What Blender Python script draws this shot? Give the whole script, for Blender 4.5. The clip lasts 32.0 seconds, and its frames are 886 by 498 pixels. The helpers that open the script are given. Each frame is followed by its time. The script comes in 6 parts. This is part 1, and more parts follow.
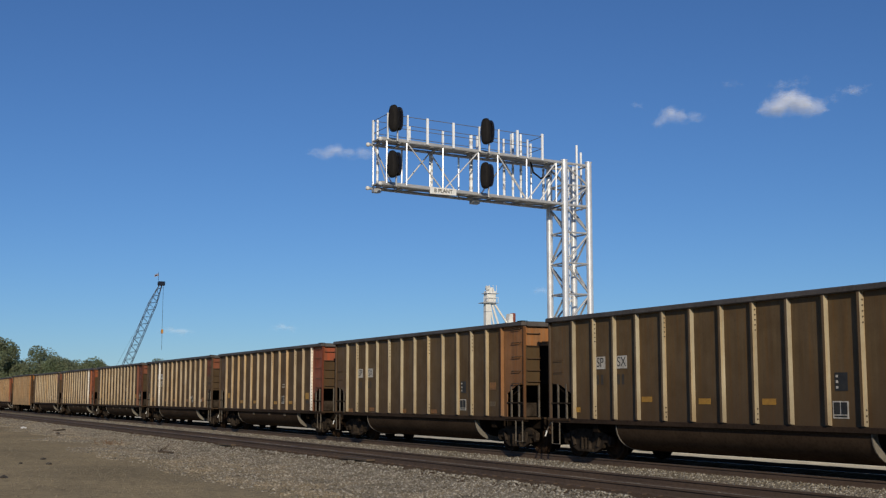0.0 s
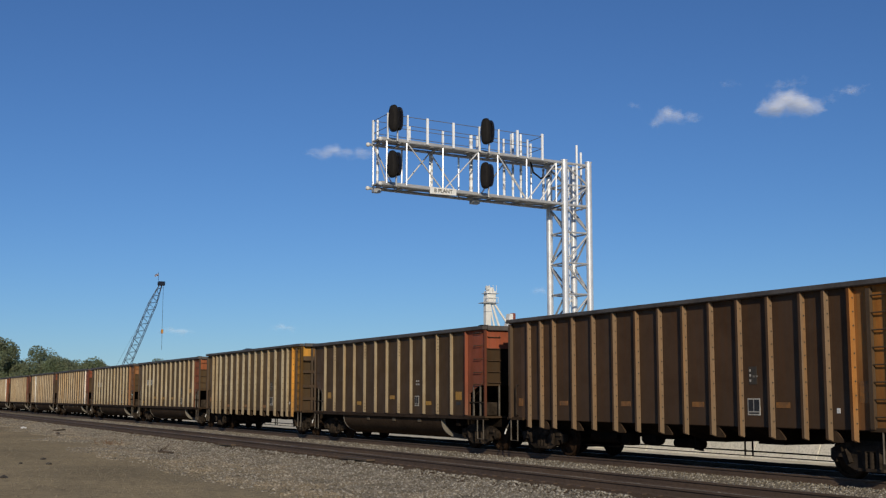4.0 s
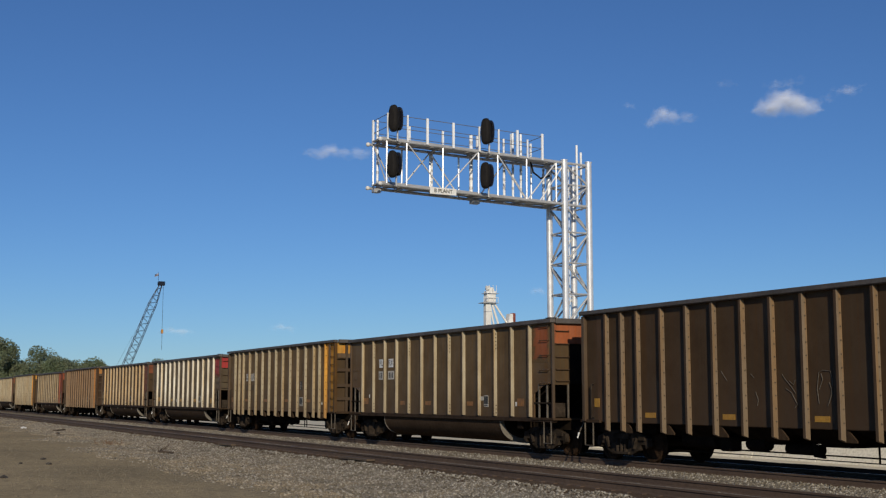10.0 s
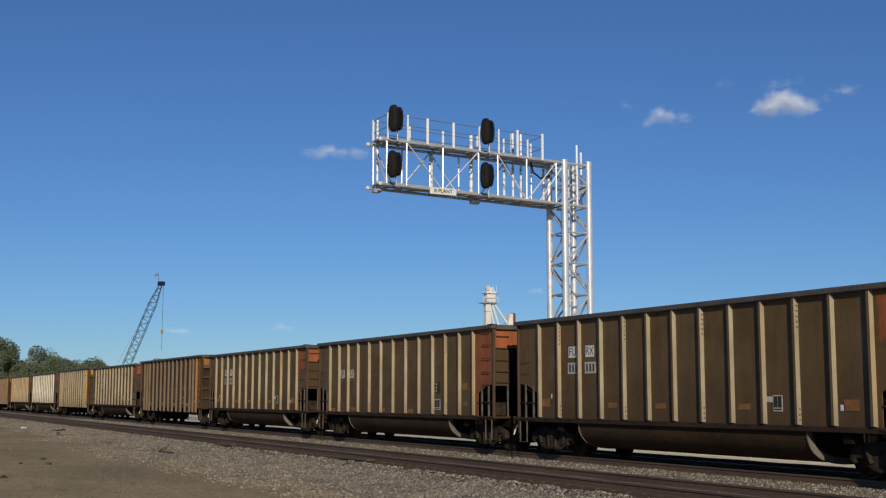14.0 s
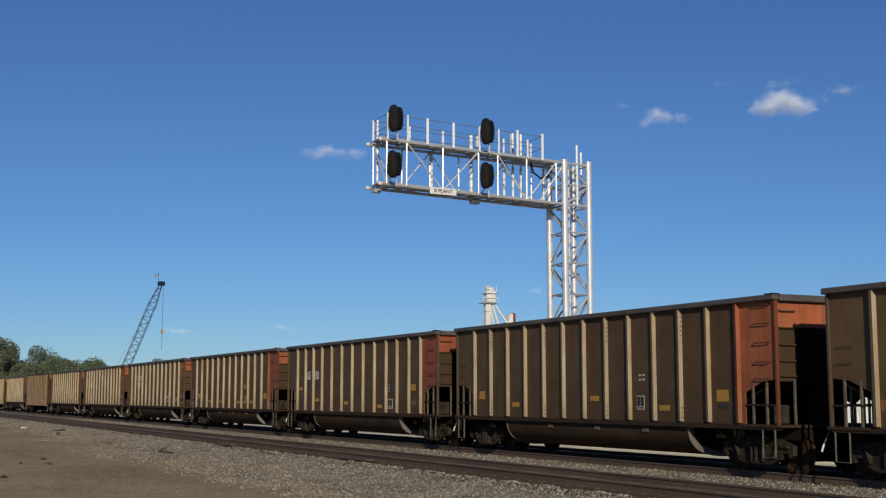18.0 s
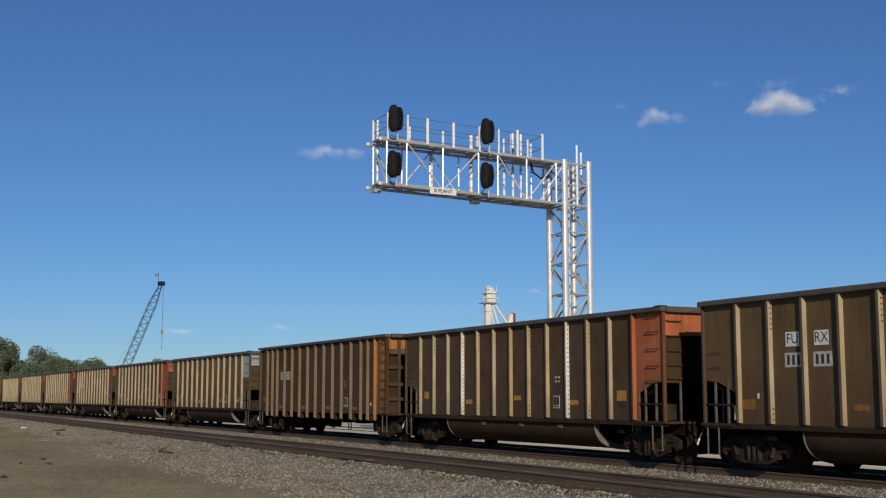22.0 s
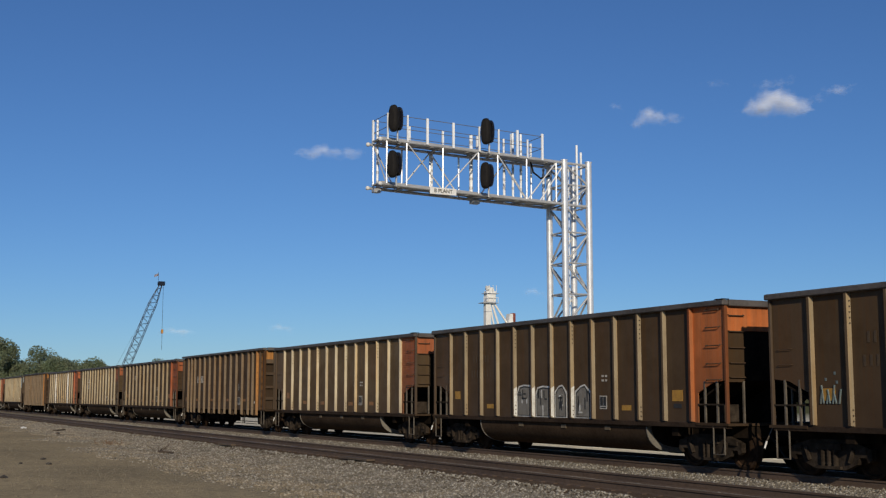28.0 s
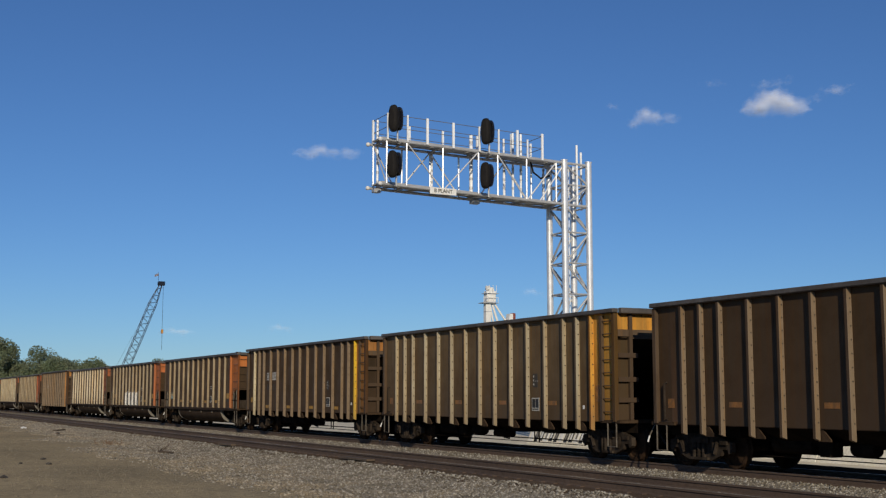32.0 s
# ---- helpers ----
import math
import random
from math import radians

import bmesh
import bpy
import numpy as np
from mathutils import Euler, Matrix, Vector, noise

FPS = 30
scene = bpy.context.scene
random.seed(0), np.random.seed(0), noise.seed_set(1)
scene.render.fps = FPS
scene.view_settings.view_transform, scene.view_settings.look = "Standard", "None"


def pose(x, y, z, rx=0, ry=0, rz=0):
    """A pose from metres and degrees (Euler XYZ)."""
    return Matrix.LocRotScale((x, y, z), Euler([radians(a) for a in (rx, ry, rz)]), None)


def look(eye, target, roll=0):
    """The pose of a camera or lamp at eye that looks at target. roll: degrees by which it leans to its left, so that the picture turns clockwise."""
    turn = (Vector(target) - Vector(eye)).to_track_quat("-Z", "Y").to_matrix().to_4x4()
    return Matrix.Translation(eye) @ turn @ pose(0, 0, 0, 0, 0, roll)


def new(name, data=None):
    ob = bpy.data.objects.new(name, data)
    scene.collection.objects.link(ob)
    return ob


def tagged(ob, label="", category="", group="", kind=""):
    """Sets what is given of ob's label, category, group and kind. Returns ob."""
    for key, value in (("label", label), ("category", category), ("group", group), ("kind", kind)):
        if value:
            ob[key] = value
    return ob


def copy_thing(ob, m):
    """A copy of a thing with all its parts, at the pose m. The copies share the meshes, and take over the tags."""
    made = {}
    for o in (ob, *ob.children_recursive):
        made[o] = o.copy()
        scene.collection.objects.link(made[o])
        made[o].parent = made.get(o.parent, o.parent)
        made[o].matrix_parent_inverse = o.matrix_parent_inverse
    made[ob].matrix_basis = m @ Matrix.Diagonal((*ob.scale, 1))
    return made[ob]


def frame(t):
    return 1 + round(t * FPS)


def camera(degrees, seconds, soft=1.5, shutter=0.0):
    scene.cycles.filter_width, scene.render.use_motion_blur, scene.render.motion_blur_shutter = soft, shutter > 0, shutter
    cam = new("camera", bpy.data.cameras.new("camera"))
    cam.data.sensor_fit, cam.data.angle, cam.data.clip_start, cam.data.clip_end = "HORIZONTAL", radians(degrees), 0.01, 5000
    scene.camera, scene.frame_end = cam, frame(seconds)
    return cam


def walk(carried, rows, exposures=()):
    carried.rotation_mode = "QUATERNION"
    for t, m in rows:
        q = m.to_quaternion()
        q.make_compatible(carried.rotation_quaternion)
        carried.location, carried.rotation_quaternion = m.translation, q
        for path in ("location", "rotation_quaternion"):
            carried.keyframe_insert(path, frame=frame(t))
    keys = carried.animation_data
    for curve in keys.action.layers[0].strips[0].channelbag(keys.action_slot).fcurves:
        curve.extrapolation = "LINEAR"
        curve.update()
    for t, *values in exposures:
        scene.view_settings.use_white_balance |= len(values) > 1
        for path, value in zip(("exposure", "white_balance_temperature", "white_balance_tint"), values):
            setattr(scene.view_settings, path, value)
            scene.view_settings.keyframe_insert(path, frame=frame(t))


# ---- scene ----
# the camera stands still on the near side of the tracks; x runs along the tracks, y away from the camera, z = 0 on the rail tops
EYE = (0.0, 0.0, 1.641)
AIM = (-17.770, 8.850, 4.050)
cam = camera(40.07, 32.0, soft=1.25)
walk(cam, [(0.0, look(EYE, AIM)), (32.0, look(EYE, AIM))])

# ---- world, sun, exposure ----
SUN_UP, SUN_SIDE = radians(21.0), radians(22.0)
world = bpy.data.worlds.new("sky")
scene.world = world
world.use_nodes = True
wn = world.node_tree
wn.nodes.clear()
w_out = wn.nodes.new("ShaderNodeOutputWorld")
w_bg = wn.nodes.new("ShaderNodeBackground")
w_sky = wn.nodes.new("ShaderNodeTexSky")
w_sky.sky_type = "NISHITA"
w_sky.sun_disc = False
w_sky.sun_elevation = SUN_UP
w_sky.sun_rotation = radians(112.0)
w_sky.altitude = 900.0
w_sky.air_density, w_sky.dust_density, w_sky.ozone_density = 1.0, 0.0, 5.0
w_bg.inputs["Strength"].default_value = 0.0525
w_tint = wn.nodes.new("ShaderNodeMix")
w_tint.data_type, w_tint.blend_type = "RGBA", "MULTIPLY"
w_tint.inputs[0].default_value = 1.0
w_tint.inputs[7].default_value = (0.875, 1.115, 1.415, 1.0)
wn.links.new(w_sky.outputs[0], w_tint.inputs[6])
wn.links.new(w_tint.outputs[2], w_bg.inputs["Color"])
wn.links.new(w_bg.outputs[0], w_out.inputs["Surface"])
sun_data = bpy.data.lights.new("sun", "SUN")
sun_data.energy, sun_data.angle, sun_data.color = 3.2, radians(0.53), (1.0, 0.88, 0.68)
sun = new("sun", sun_data)
TO_SUN = Vector((math.cos(SUN_UP) * math.cos(SUN_SIDE), -math.cos(SUN_UP) * math.sin(SUN_SIDE), math.sin(SUN_UP)))
sun.matrix_world = look(TO_SUN * 80, (0, 0, 0))
scene.view_settings.exposure = 0.0


# ---- materials ----
def material(name):
    m = bpy.data.materials.new(name)
    m.use_nodes = True
    nt = m.node_tree
    return m, nt, nt.nodes["Principled BSDF"]


def node(nt, kind, **values):
    n = nt.nodes.new(kind)
    for k, v in values.items():
        n.inputs[k].default_value = v
    return n


def mix_rgb(nt, a, b, fac, mode="MIX"):
    n = nt.nodes.new("ShaderNodeMix")
    n.data_type, n.blend_type = "RGBA", mode
    for sock, v in ((n.inputs[6], a), (n.inputs[7], b), (n.inputs[0], fac)):
        if isinstance(v, bpy.types.NodeSocket):
            nt.links.new(v, sock)
        elif isinstance(v, (int, float)):
            sock.default_value = v
        else:
            sock.default_value = (*v, 1.0)
    return n.outputs[2]


def math_node(nt, op, a, b=0.0, clamp=False):
    n = nt.nodes.new("ShaderNodeMath")
    n.operation, n.use_clamp = op, clamp
    for sock, v in ((n.inputs[0], a), (n.inputs[1], b)):
        if isinstance(v, (int, float)):
            sock.default_value = v
        else:
            nt.links.new(v, sock)
    return n.outputs[0]


def ramp(nt, fac, lo, hi, a=0.0, b=1.0):
    n = nt.nodes.new("ShaderNodeMapRange")
    n.inputs[1].default_value, n.inputs[2].default_value = lo, hi
    n.inputs[3].default_value, n.inputs[4].default_value = a, b
    nt.links.new(fac, n.inputs[0])
    return n.outputs[0]


def coords(nt, world_space=False, stretch=(1, 1, 1), shift=True):
    """Object coordinates moved apart from object to object, or the place itself."""
    if world_space:
        src = nt.nodes.new("ShaderNodeNewGeometry").outputs["Position"]
    else:
        src = nt.nodes.new("ShaderNodeTexCoord").outputs["Object"]
    mp = nt.nodes.new("ShaderNodeMapping")
    mp.inputs["Scale"].default_value = stretch
    nt.links.new(src, mp.inputs["Vector"])
    if not world_space and shift:
        rnd = nt.nodes.new("ShaderNodeObjectInfo").outputs["Random"]
        sc = math_node(nt, "MULTIPLY", rnd, 90.0)
        cb = nt.nodes.new("ShaderNodeCombineXYZ")
        for i in range(3):
            nt.links.new(sc, cb.inputs[i])
        nt.links.new(cb.outputs[0], mp.inputs["Location"])
    return mp.outputs[0]


def noise_of(nt, vec, scale, detail=4.0, rough=0.6):
    n = node(nt, "ShaderNodeTexNoise", Scale=scale, Detail=detail, Roughness=rough)
    nt.links.new(vec, n.inputs["Vector"])
    return n.outputs[0]


def bump_of(nt, bsdf, height, strength, distance):
    b = node(nt, "ShaderNodeBump", Strength=strength, Distance=distance)
    nt.links.new(height, b.inputs["Height"])
    nt.links.new(b.outputs[0], bsdf.inputs["Normal"])


def surface(name, colour, second, rough=0.7, metal=0.0, scale=2.0, fine=25.0, bump=0.3, dist=0.01, stretch=(1, 1, 1), world_space=False, gloss=0.5):
    """A surface of two colours, mottled at two scales, with a fine relief."""
    m, nt, b = material(name)
    v = coords(nt, world_space, stretch)
    big, small = noise_of(nt, v, scale), noise_of(nt, v, fine, 3.0)
    c = mix_rgb(nt, colour, second, ramp(nt, big, 0.35, 0.68))
    c = mix_rgb(nt, c, mix_rgb(nt, c, (0.35, 0.33, 0.30), 1.0, "MULTIPLY"), ramp(nt, small, 0.45, 0.8, 0.0, 0.55))
    nt.links.new(c, b.inputs["Base Color"])
    nt.links.new(ramp(nt, small, 0.3, 0.7, max(rough - 0.12, 0.02), min(rough + 0.1, 1.0)), b.inputs["Roughness"])
    b.inputs["Metallic"].default_value = metal
    b.inputs["Specular IOR Level"].default_value = gloss
    bump_of(nt, b, small, bump, dist)
    return m


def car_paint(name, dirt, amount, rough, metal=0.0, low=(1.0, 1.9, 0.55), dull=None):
    """Weathered car body: the object's own colour under streaks of dust and rust."""
    m, nt, b = material(name)
    own = nt.nodes.new("ShaderNodeObjectInfo").outputs["Color"]
    # dull multiplies shade into the object's own colour
    if dull:
        own = mix_rgb(nt, own, dull, 1.0, "MULTIPLY")
    streak = noise_of(nt, coords(nt, stretch=(5.0, 5.0, 0.5)), 1.0, 5.0, 0.65)
    blotch = noise_of(nt, coords(nt), 1.3, 5.0, 0.6)
    fine = noise_of(nt, coords(nt), 22.0, 4.0, 0.7)
    c = mix_rgb(nt, own, dirt, ramp(nt, streak, 0.38, 0.75, 0.0, amount))
    # runs of rusty water down the sheet, and pale scoured bands
    runs = noise_of(nt, coords(nt, stretch=(9.0, 9.0, 0.22)), 1.0, 3.0, 0.55)
    c = mix_rgb(nt, c, mix_rgb(nt, c, (1.20, 0.98, 0.68), 1.0, "MULTIPLY"), ramp(nt, runs, 0.48, 0.66, 0.0, 0.7))
    c = mix_rgb(nt, c, mix_rgb(nt, c, (1.20, 1.20, 1.18), 1.0, "MULTIPLY"), ramp(nt, runs, 0.44, 0.32, 0.0, 0.5))
    c = mix_rgb(nt, c, mix_rgb(nt, c, (0.55, 0.48, 0.40), 1.0, "MULTIPLY"), ramp(nt, blotch, 0.42, 0.72, 0.0, 0.5))
    c = mix_rgb(nt, c, mix_rgb(nt, c, (0.45, 0.40, 0.36), 1.0, "MULTIPLY"), ramp(nt, fine, 0.55, 0.8, 0.0, 0.45))
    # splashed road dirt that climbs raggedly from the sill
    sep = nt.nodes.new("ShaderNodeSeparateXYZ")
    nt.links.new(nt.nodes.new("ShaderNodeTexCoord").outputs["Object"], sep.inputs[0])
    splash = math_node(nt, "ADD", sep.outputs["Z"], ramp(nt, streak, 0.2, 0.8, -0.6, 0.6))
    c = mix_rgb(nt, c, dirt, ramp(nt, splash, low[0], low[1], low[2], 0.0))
    nt.links.new(c, b.inputs["Base Color"])
    nt.links.new(ramp(nt, blotch, 0.3, 0.7, rough - 0.1, rough + 0.15), b.inputs["Roughness"])
    b.inputs["Metallic"].default_value = metal
    b.inputs["Specular IOR Level"].default_value = 0.22
    bump_of(nt, b, fine, 0.25, 0.006)
    return m


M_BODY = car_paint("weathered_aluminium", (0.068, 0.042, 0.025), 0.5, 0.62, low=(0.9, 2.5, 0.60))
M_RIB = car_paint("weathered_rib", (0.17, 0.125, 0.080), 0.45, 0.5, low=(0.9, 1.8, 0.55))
# darker copy of the rib paint: sun contrast of front and flank put into colour
M_RIBFACE = car_paint("grimy_shaded_rib_face", (0.092, 0.060, 0.034), 0.55, 0.6, low=(0.9, 1.7, 0.5), dull=(0.38, 0.31, 0.26))
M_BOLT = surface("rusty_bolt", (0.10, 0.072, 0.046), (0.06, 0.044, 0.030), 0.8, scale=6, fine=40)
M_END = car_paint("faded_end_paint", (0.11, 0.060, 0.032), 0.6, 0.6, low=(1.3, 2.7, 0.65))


def patch_paint():
    """A sprayed patch whose paint has worn off raggedly round its rim."""
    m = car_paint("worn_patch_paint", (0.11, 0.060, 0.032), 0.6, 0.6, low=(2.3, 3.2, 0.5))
    nt = m.node_tree
    b = nt.nodes["Principled BSDF"]
    paint = b.inputs["Base Color"].links[0].from_socket
    sep = nt.nodes.new("ShaderNodeSeparateXYZ")
    nt.links.new(nt.nodes.new("ShaderNodeTexCoord").outputs["Object"], sep.inputs[0])
    rim = math_node(nt, "MINIMUM", math_node(nt, "SUBTRACT", sep.outputs["Z"], 2.62), math_node(nt, "MINIMUM", math_node(nt, "SUBTRACT", sep.outputs["X"], 6.22), math_node(nt, "SUBTRACT", 7.10, sep.outputs["X"])))
    ragged = math_node(nt, "ADD", rim, ramp(nt, noise_of(nt, coords(nt), 3.5, 5.0, 0.7), 0.3, 0.7, -0.14, 0.10))
    nt.links.new(mix_rgb(nt, (0.118, 0.074, 0.034), paint, ramp(nt, ragged, 0.0, 0.12)), b.inputs["Base Color"])
    return m


M_PATCH = patch_paint()
M_CHORD = surface("grimy_top_chord", (0.112, 0.098, 0.088), (0.062, 0.052, 0.044), 0.6, scale=1.2, fine=14)
# near black: grime, with the shade below and between cars in the colour
M_UNDER = surface("underframe_grime_and_shade", (0.014, 0.011, 0.009), (0.028, 0.020, 0.014), 0.95, scale=2.5, fine=18, gloss=0.0)
M_SILL = surface("sill_grime", (0.052, 0.034, 0.023), (0.030, 0.020, 0.014), 0.85, scale=1.5, fine=14, gloss=0.1)
M_TUB = surface("tub_grime", (0.070, 0.046, 0.029), (0.046, 0.030, 0.019), 0.85, scale=0.8, fine=12, gloss=0.05)
# pale grey paints the sunlit rim of the tub end
M_LIP = surface("sunlit_lip", (0.20, 0.18, 0.15), (0.13, 0.115, 0.095), 0.7, scale=2.0, fine=20)
M_STEP = surface("worn_step_iron", (0.15, 0.128, 0.10), (0.07, 0.056, 0.043), 0.75, scale=4, fine=30)
M_TAN = surface("dusty_tan_marker", (0.17, 0.13, 0.08), (0.11, 0.08, 0.05), 0.8, scale=7, fine=40, bump=0.05)
M_TRUCK = surface("truck_dust", (0.062, 0.048, 0.037), (0.022, 0.017, 0.013), 0.95, scale=4, fine=30, gloss=0.0)
M_WHEEL = surface("wheel_rust", (0.060, 0.036, 0.022), (0.022, 0.015, 0.011), 0.9, scale=5, fine=30, gloss=0.0)
M_TREAD = surface("polished_steel", (0.55, 0.53, 0.50), (0.42, 0.40, 0.38), 0.3, metal=1.0, scale=4, fine=60, bump=0.05)
M_RAILTOP = surface("worn_rail_head", (0.14, 0.10, 0.075), (0.20, 0.16, 0.13), 0.5, metal=0.3, scale=0.7, fine=30, stretch=(0.3, 1, 1))
M_RAIL = surface("rusty_rail", (0.12, 0.078, 0.052), (0.085, 0.056, 0.04), 0.85, scale=1.0, fine=20, stretch=(0.4, 1, 1))
M_TIE = surface("creosote_tie", (0.05, 0.04, 0.032), (0.10, 0.085, 0.07), 0.9, scale=3, fine=40, stretch=(4, 0.5, 4))
M_GALV = surface("galvanised_steel", (0.84, 0.85, 0.87), (0.68, 0.69, 0.71), 0.36, metal=0.45, scale=2.2, fine=35, bump=0.1)
M_GRATE = surface("grating_steel", (0.50, 0.51, 0.53), (0.36, 0.37, 0.39), 0.5, metal=0.2, scale=2.2, fine=35, bump=0.1)
M_BLACK = surface("signal_black", (0.007, 0.008, 0.016), (0.010, 0.012, 0.022), 0.3, scale=2.0, fine=30, bump=0.05)
M_HOUSING = surface("signal_housing", (0.010, 0.009, 0.009), (0.016, 0.014, 0.013), 0.75, scale=2.0, fine=30, bump=0.05, gloss=0.2)
M_LENS = surface("dark_lens", (0.02, 0.012, 0.012), (0.012, 0.02, 0.014), 0.08, scale=6.0, fine=40, bump=0.02)
M_WHITE = surface("white_enamel", (0.82, 0.82, 0.80), (0.74, 0.73, 0.70), 0.45, scale=3, fine=30, bump=0.05)
M_POST = surface("pale_galvanised_post", (0.90, 0.92, 0.95), (0.82, 0.84, 0.87), 0.45, metal=0.0, scale=3, fine=30, bump=0.05)
M_INK = surface("black_letters", (0.02, 0.02, 0.02), (0.035, 0.034, 0.033), 0.6, scale=5, fine=40, bump=0.05)
M_STENCIL = surface("stencil_white", (0.62, 0.59, 0.53), (0.42, 0.38, 0.32), 0.6, scale=9, fine=60, bump=0.05)
M_RAILING = surface("dark_railing", (0.11, 0.115, 0.12), (0.16, 0.165, 0.17), 0.6, scale=3, fine=30, bump=0.05)
M_FAINT = surface("faded_letters", (0.040, 0.034, 0.028), (0.062, 0.050, 0.036), 0.7, scale=9, fine=60, bump=0.05)
M_DIM = surface("worn_dark_stencil", (0.062, 0.040, 0.022), (0.090, 0.058, 0.028), 0.7, scale=9, fine=60, bump=0.05)
M_YELLOW = surface("reflector_yellow", (0.50, 0.27, 0.035), (0.36, 0.18, 0.03), 0.5, scale=7, fine=50, bump=0.05)
M_ORANGE = surface("reflector_orange", (0.33, 0.14, 0.03), (0.17, 0.085, 0.03), 0.5, scale=7, fine=50, bump=0.05)
M_SPRAYW = surface("spray_white", (0.72, 0.71, 0.67), (0.50, 0.48, 0.44), 0.6, scale=5, fine=40, bump=0.05)
M_SPRAYG = surface("spray_grey", (0.24, 0.22, 0.19), (0.17, 0.15, 0.12), 0.7, scale=7, fine=40, bump=0.05)
M_SCRAWL = surface("worn_scrawl", (0.125, 0.108, 0.088), (0.085, 0.066, 0.046), 0.7, scale=12, fine=60, bump=0.05)
M_SPRAYB = surface("spray_blue", (0.11, 0.17, 0.19), (0.14, 0.15, 0.135), 0.7, scale=9, fine=40, bump=0.05)
M_SILVER = surface("silver_patch", (0.42, 0.48, 0.50), (0.27, 0.32, 0.33), 0.35, metal=0.3, scale=3, fine=30, bump=0.05)
M_CONC = surface("pale_concrete", (0.86, 0.82, 0.71), (0.74, 0.70, 0.58), 0.9, scale=0.6, fine=12)
M_CRANE = surface("crane_dark_paint", (0.020, 0.024, 0.040), (0.030, 0.035, 0.052), 0.6, scale=1, fine=10)
M_HOOK = surface("crane_hook_paint", (0.55, 0.25, 0.04), (0.40, 0.18, 0.03), 0.6, scale=1, fine=10)
M_ELEV = surface("white_sheet_metal", (0.86, 0.86, 0.84), (0.74, 0.73, 0.70), 0.55, scale=0.5, fine=6)
M_RUST = surface("red_oxide", (0.24, 0.055, 0.035), (0.17, 0.05, 0.03), 0.75, scale=0.5, fine=6)
M_FLAGR = surface("flag_red", (0.40, 0.36, 0.42), (0.6, 0.55, 0.55), 0.8, scale=3, fine=10)
M_BARK = surface("bark", (0.10, 0.075, 0.05), (0.06, 0.045, 0.03), 0.95, scale=2, fine=15, stretch=(3, 3, 0.6))
M_WOOD = surface("old_wood", (0.12, 0.085, 0.055), (0.07, 0.05, 0.035), 0.9, scale=3, fine=30)
M_WEED = surface("dry_weed", (0.20, 0.115, 0.06), (0.13, 0.075, 0.04), 0.9, scale=3, fine=30)
M_RUBBER = surface("black_rubber", (0.012, 0.012, 0.012), (0.02, 0.02, 0.019), 0.8, scale=5, fine=40, gloss=0.15)


def leaf_material(name, a, b_, c_):
    m, nt, b = material(name)
    rnd = nt.nodes.new("ShaderNodeNewGeometry").outputs["Random Per Island"]
    big = noise_of(nt, coords(nt), 0.35, 2.0)
    c = mix_rgb(nt, a, b_, rnd)
    c = mix_rgb(nt, c, c_, ramp(nt, big, 0.4, 0.65, 0.0, 0.8))
    nt.links.new(c, b.inputs["Base Color"])
    b.inputs["Roughness"].default_value = 0.8
    b.inputs["Specular IOR Level"].default_value = 0.12
    # light passes through the blades
    thin = nt.nodes.new("ShaderNodeBsdfTranslucent")
    nt.links.new(c, thin.inputs["Color"])
    both = nt.nodes.new("ShaderNodeMixShader")
    both.inputs[0].default_value = 0.45
    nt.links.new(b.outputs[0], both.inputs[1])
    nt.links.new(thin.outputs[0], both.inputs[2])
    nt.links.new(both.outputs[0], nt.nodes["Material Output"].inputs["Surface"])
    return m


# paler than real foliage: distance haze put into the leaf colours
M_LEAF = leaf_material("tree_leaves", (0.165, 0.215, 0.125), (0.245, 0.29, 0.175), (0.225, 0.235, 0.15))


def stone_material():
    m, nt, b = material("ballast_stone")
    rnd = nt.nodes.new("ShaderNodeNewGeometry").outputs["Random Per Island"]
    fine = noise_of(nt, coords(nt, True), 60.0, 3.0)
    c = mix_rgb(nt, (0.150, 0.135, 0.112), (0.50, 0.47, 0.41), math_node(nt, "POWER", rnd, 2.3))
    c = mix_rgb(nt, c, (0.16, 0.125, 0.085), ramp(nt, fine, 0.4, 0.7, 0.0, 0.6))
    # dust lying in drifts over the stones, oil and fines in others
    drift = noise_of(nt, coords(nt, True), 1.1, 4.0, 0.65)
    sep = nt.nodes.new("ShaderNodeSeparateXYZ")
    nt.links.new(nt.nodes.new("ShaderNodeNewGeometry").outputs["Position"], sep.inputs[0])
    soil_side = ramp(nt, math_node(nt, "ADD", sep.outputs["Y"], math_node(nt, "MULTIPLY", sep.outputs["X"], 0.06)), 7.0, 11.0, 0.55, 0.05)
    c = mix_rgb(nt, c, (0.42, 0.325, 0.20), math_node(nt, "MULTIPLY", soil_side, ramp(nt, drift, 0.44, 0.70)))
    c = mix_rgb(nt, c, (0.10, 0.085, 0.065), ramp(nt, drift, 0.46, 0.30, 0.0, 0.6))
    nt.links.new(c, b.inputs["Base Color"])
    b.inputs["Roughness"].default_value = 0.95
    b.inputs["Specular IOR Level"].default_value = 0.0
    return m


M_STONE = stone_material()
M_PEBBLE = surface("dusty_pebble", (0.20, 0.168, 0.118), (0.30, 0.255, 0.180), 0.95, scale=0.8, fine=30, world_space=True, gloss=0.1)


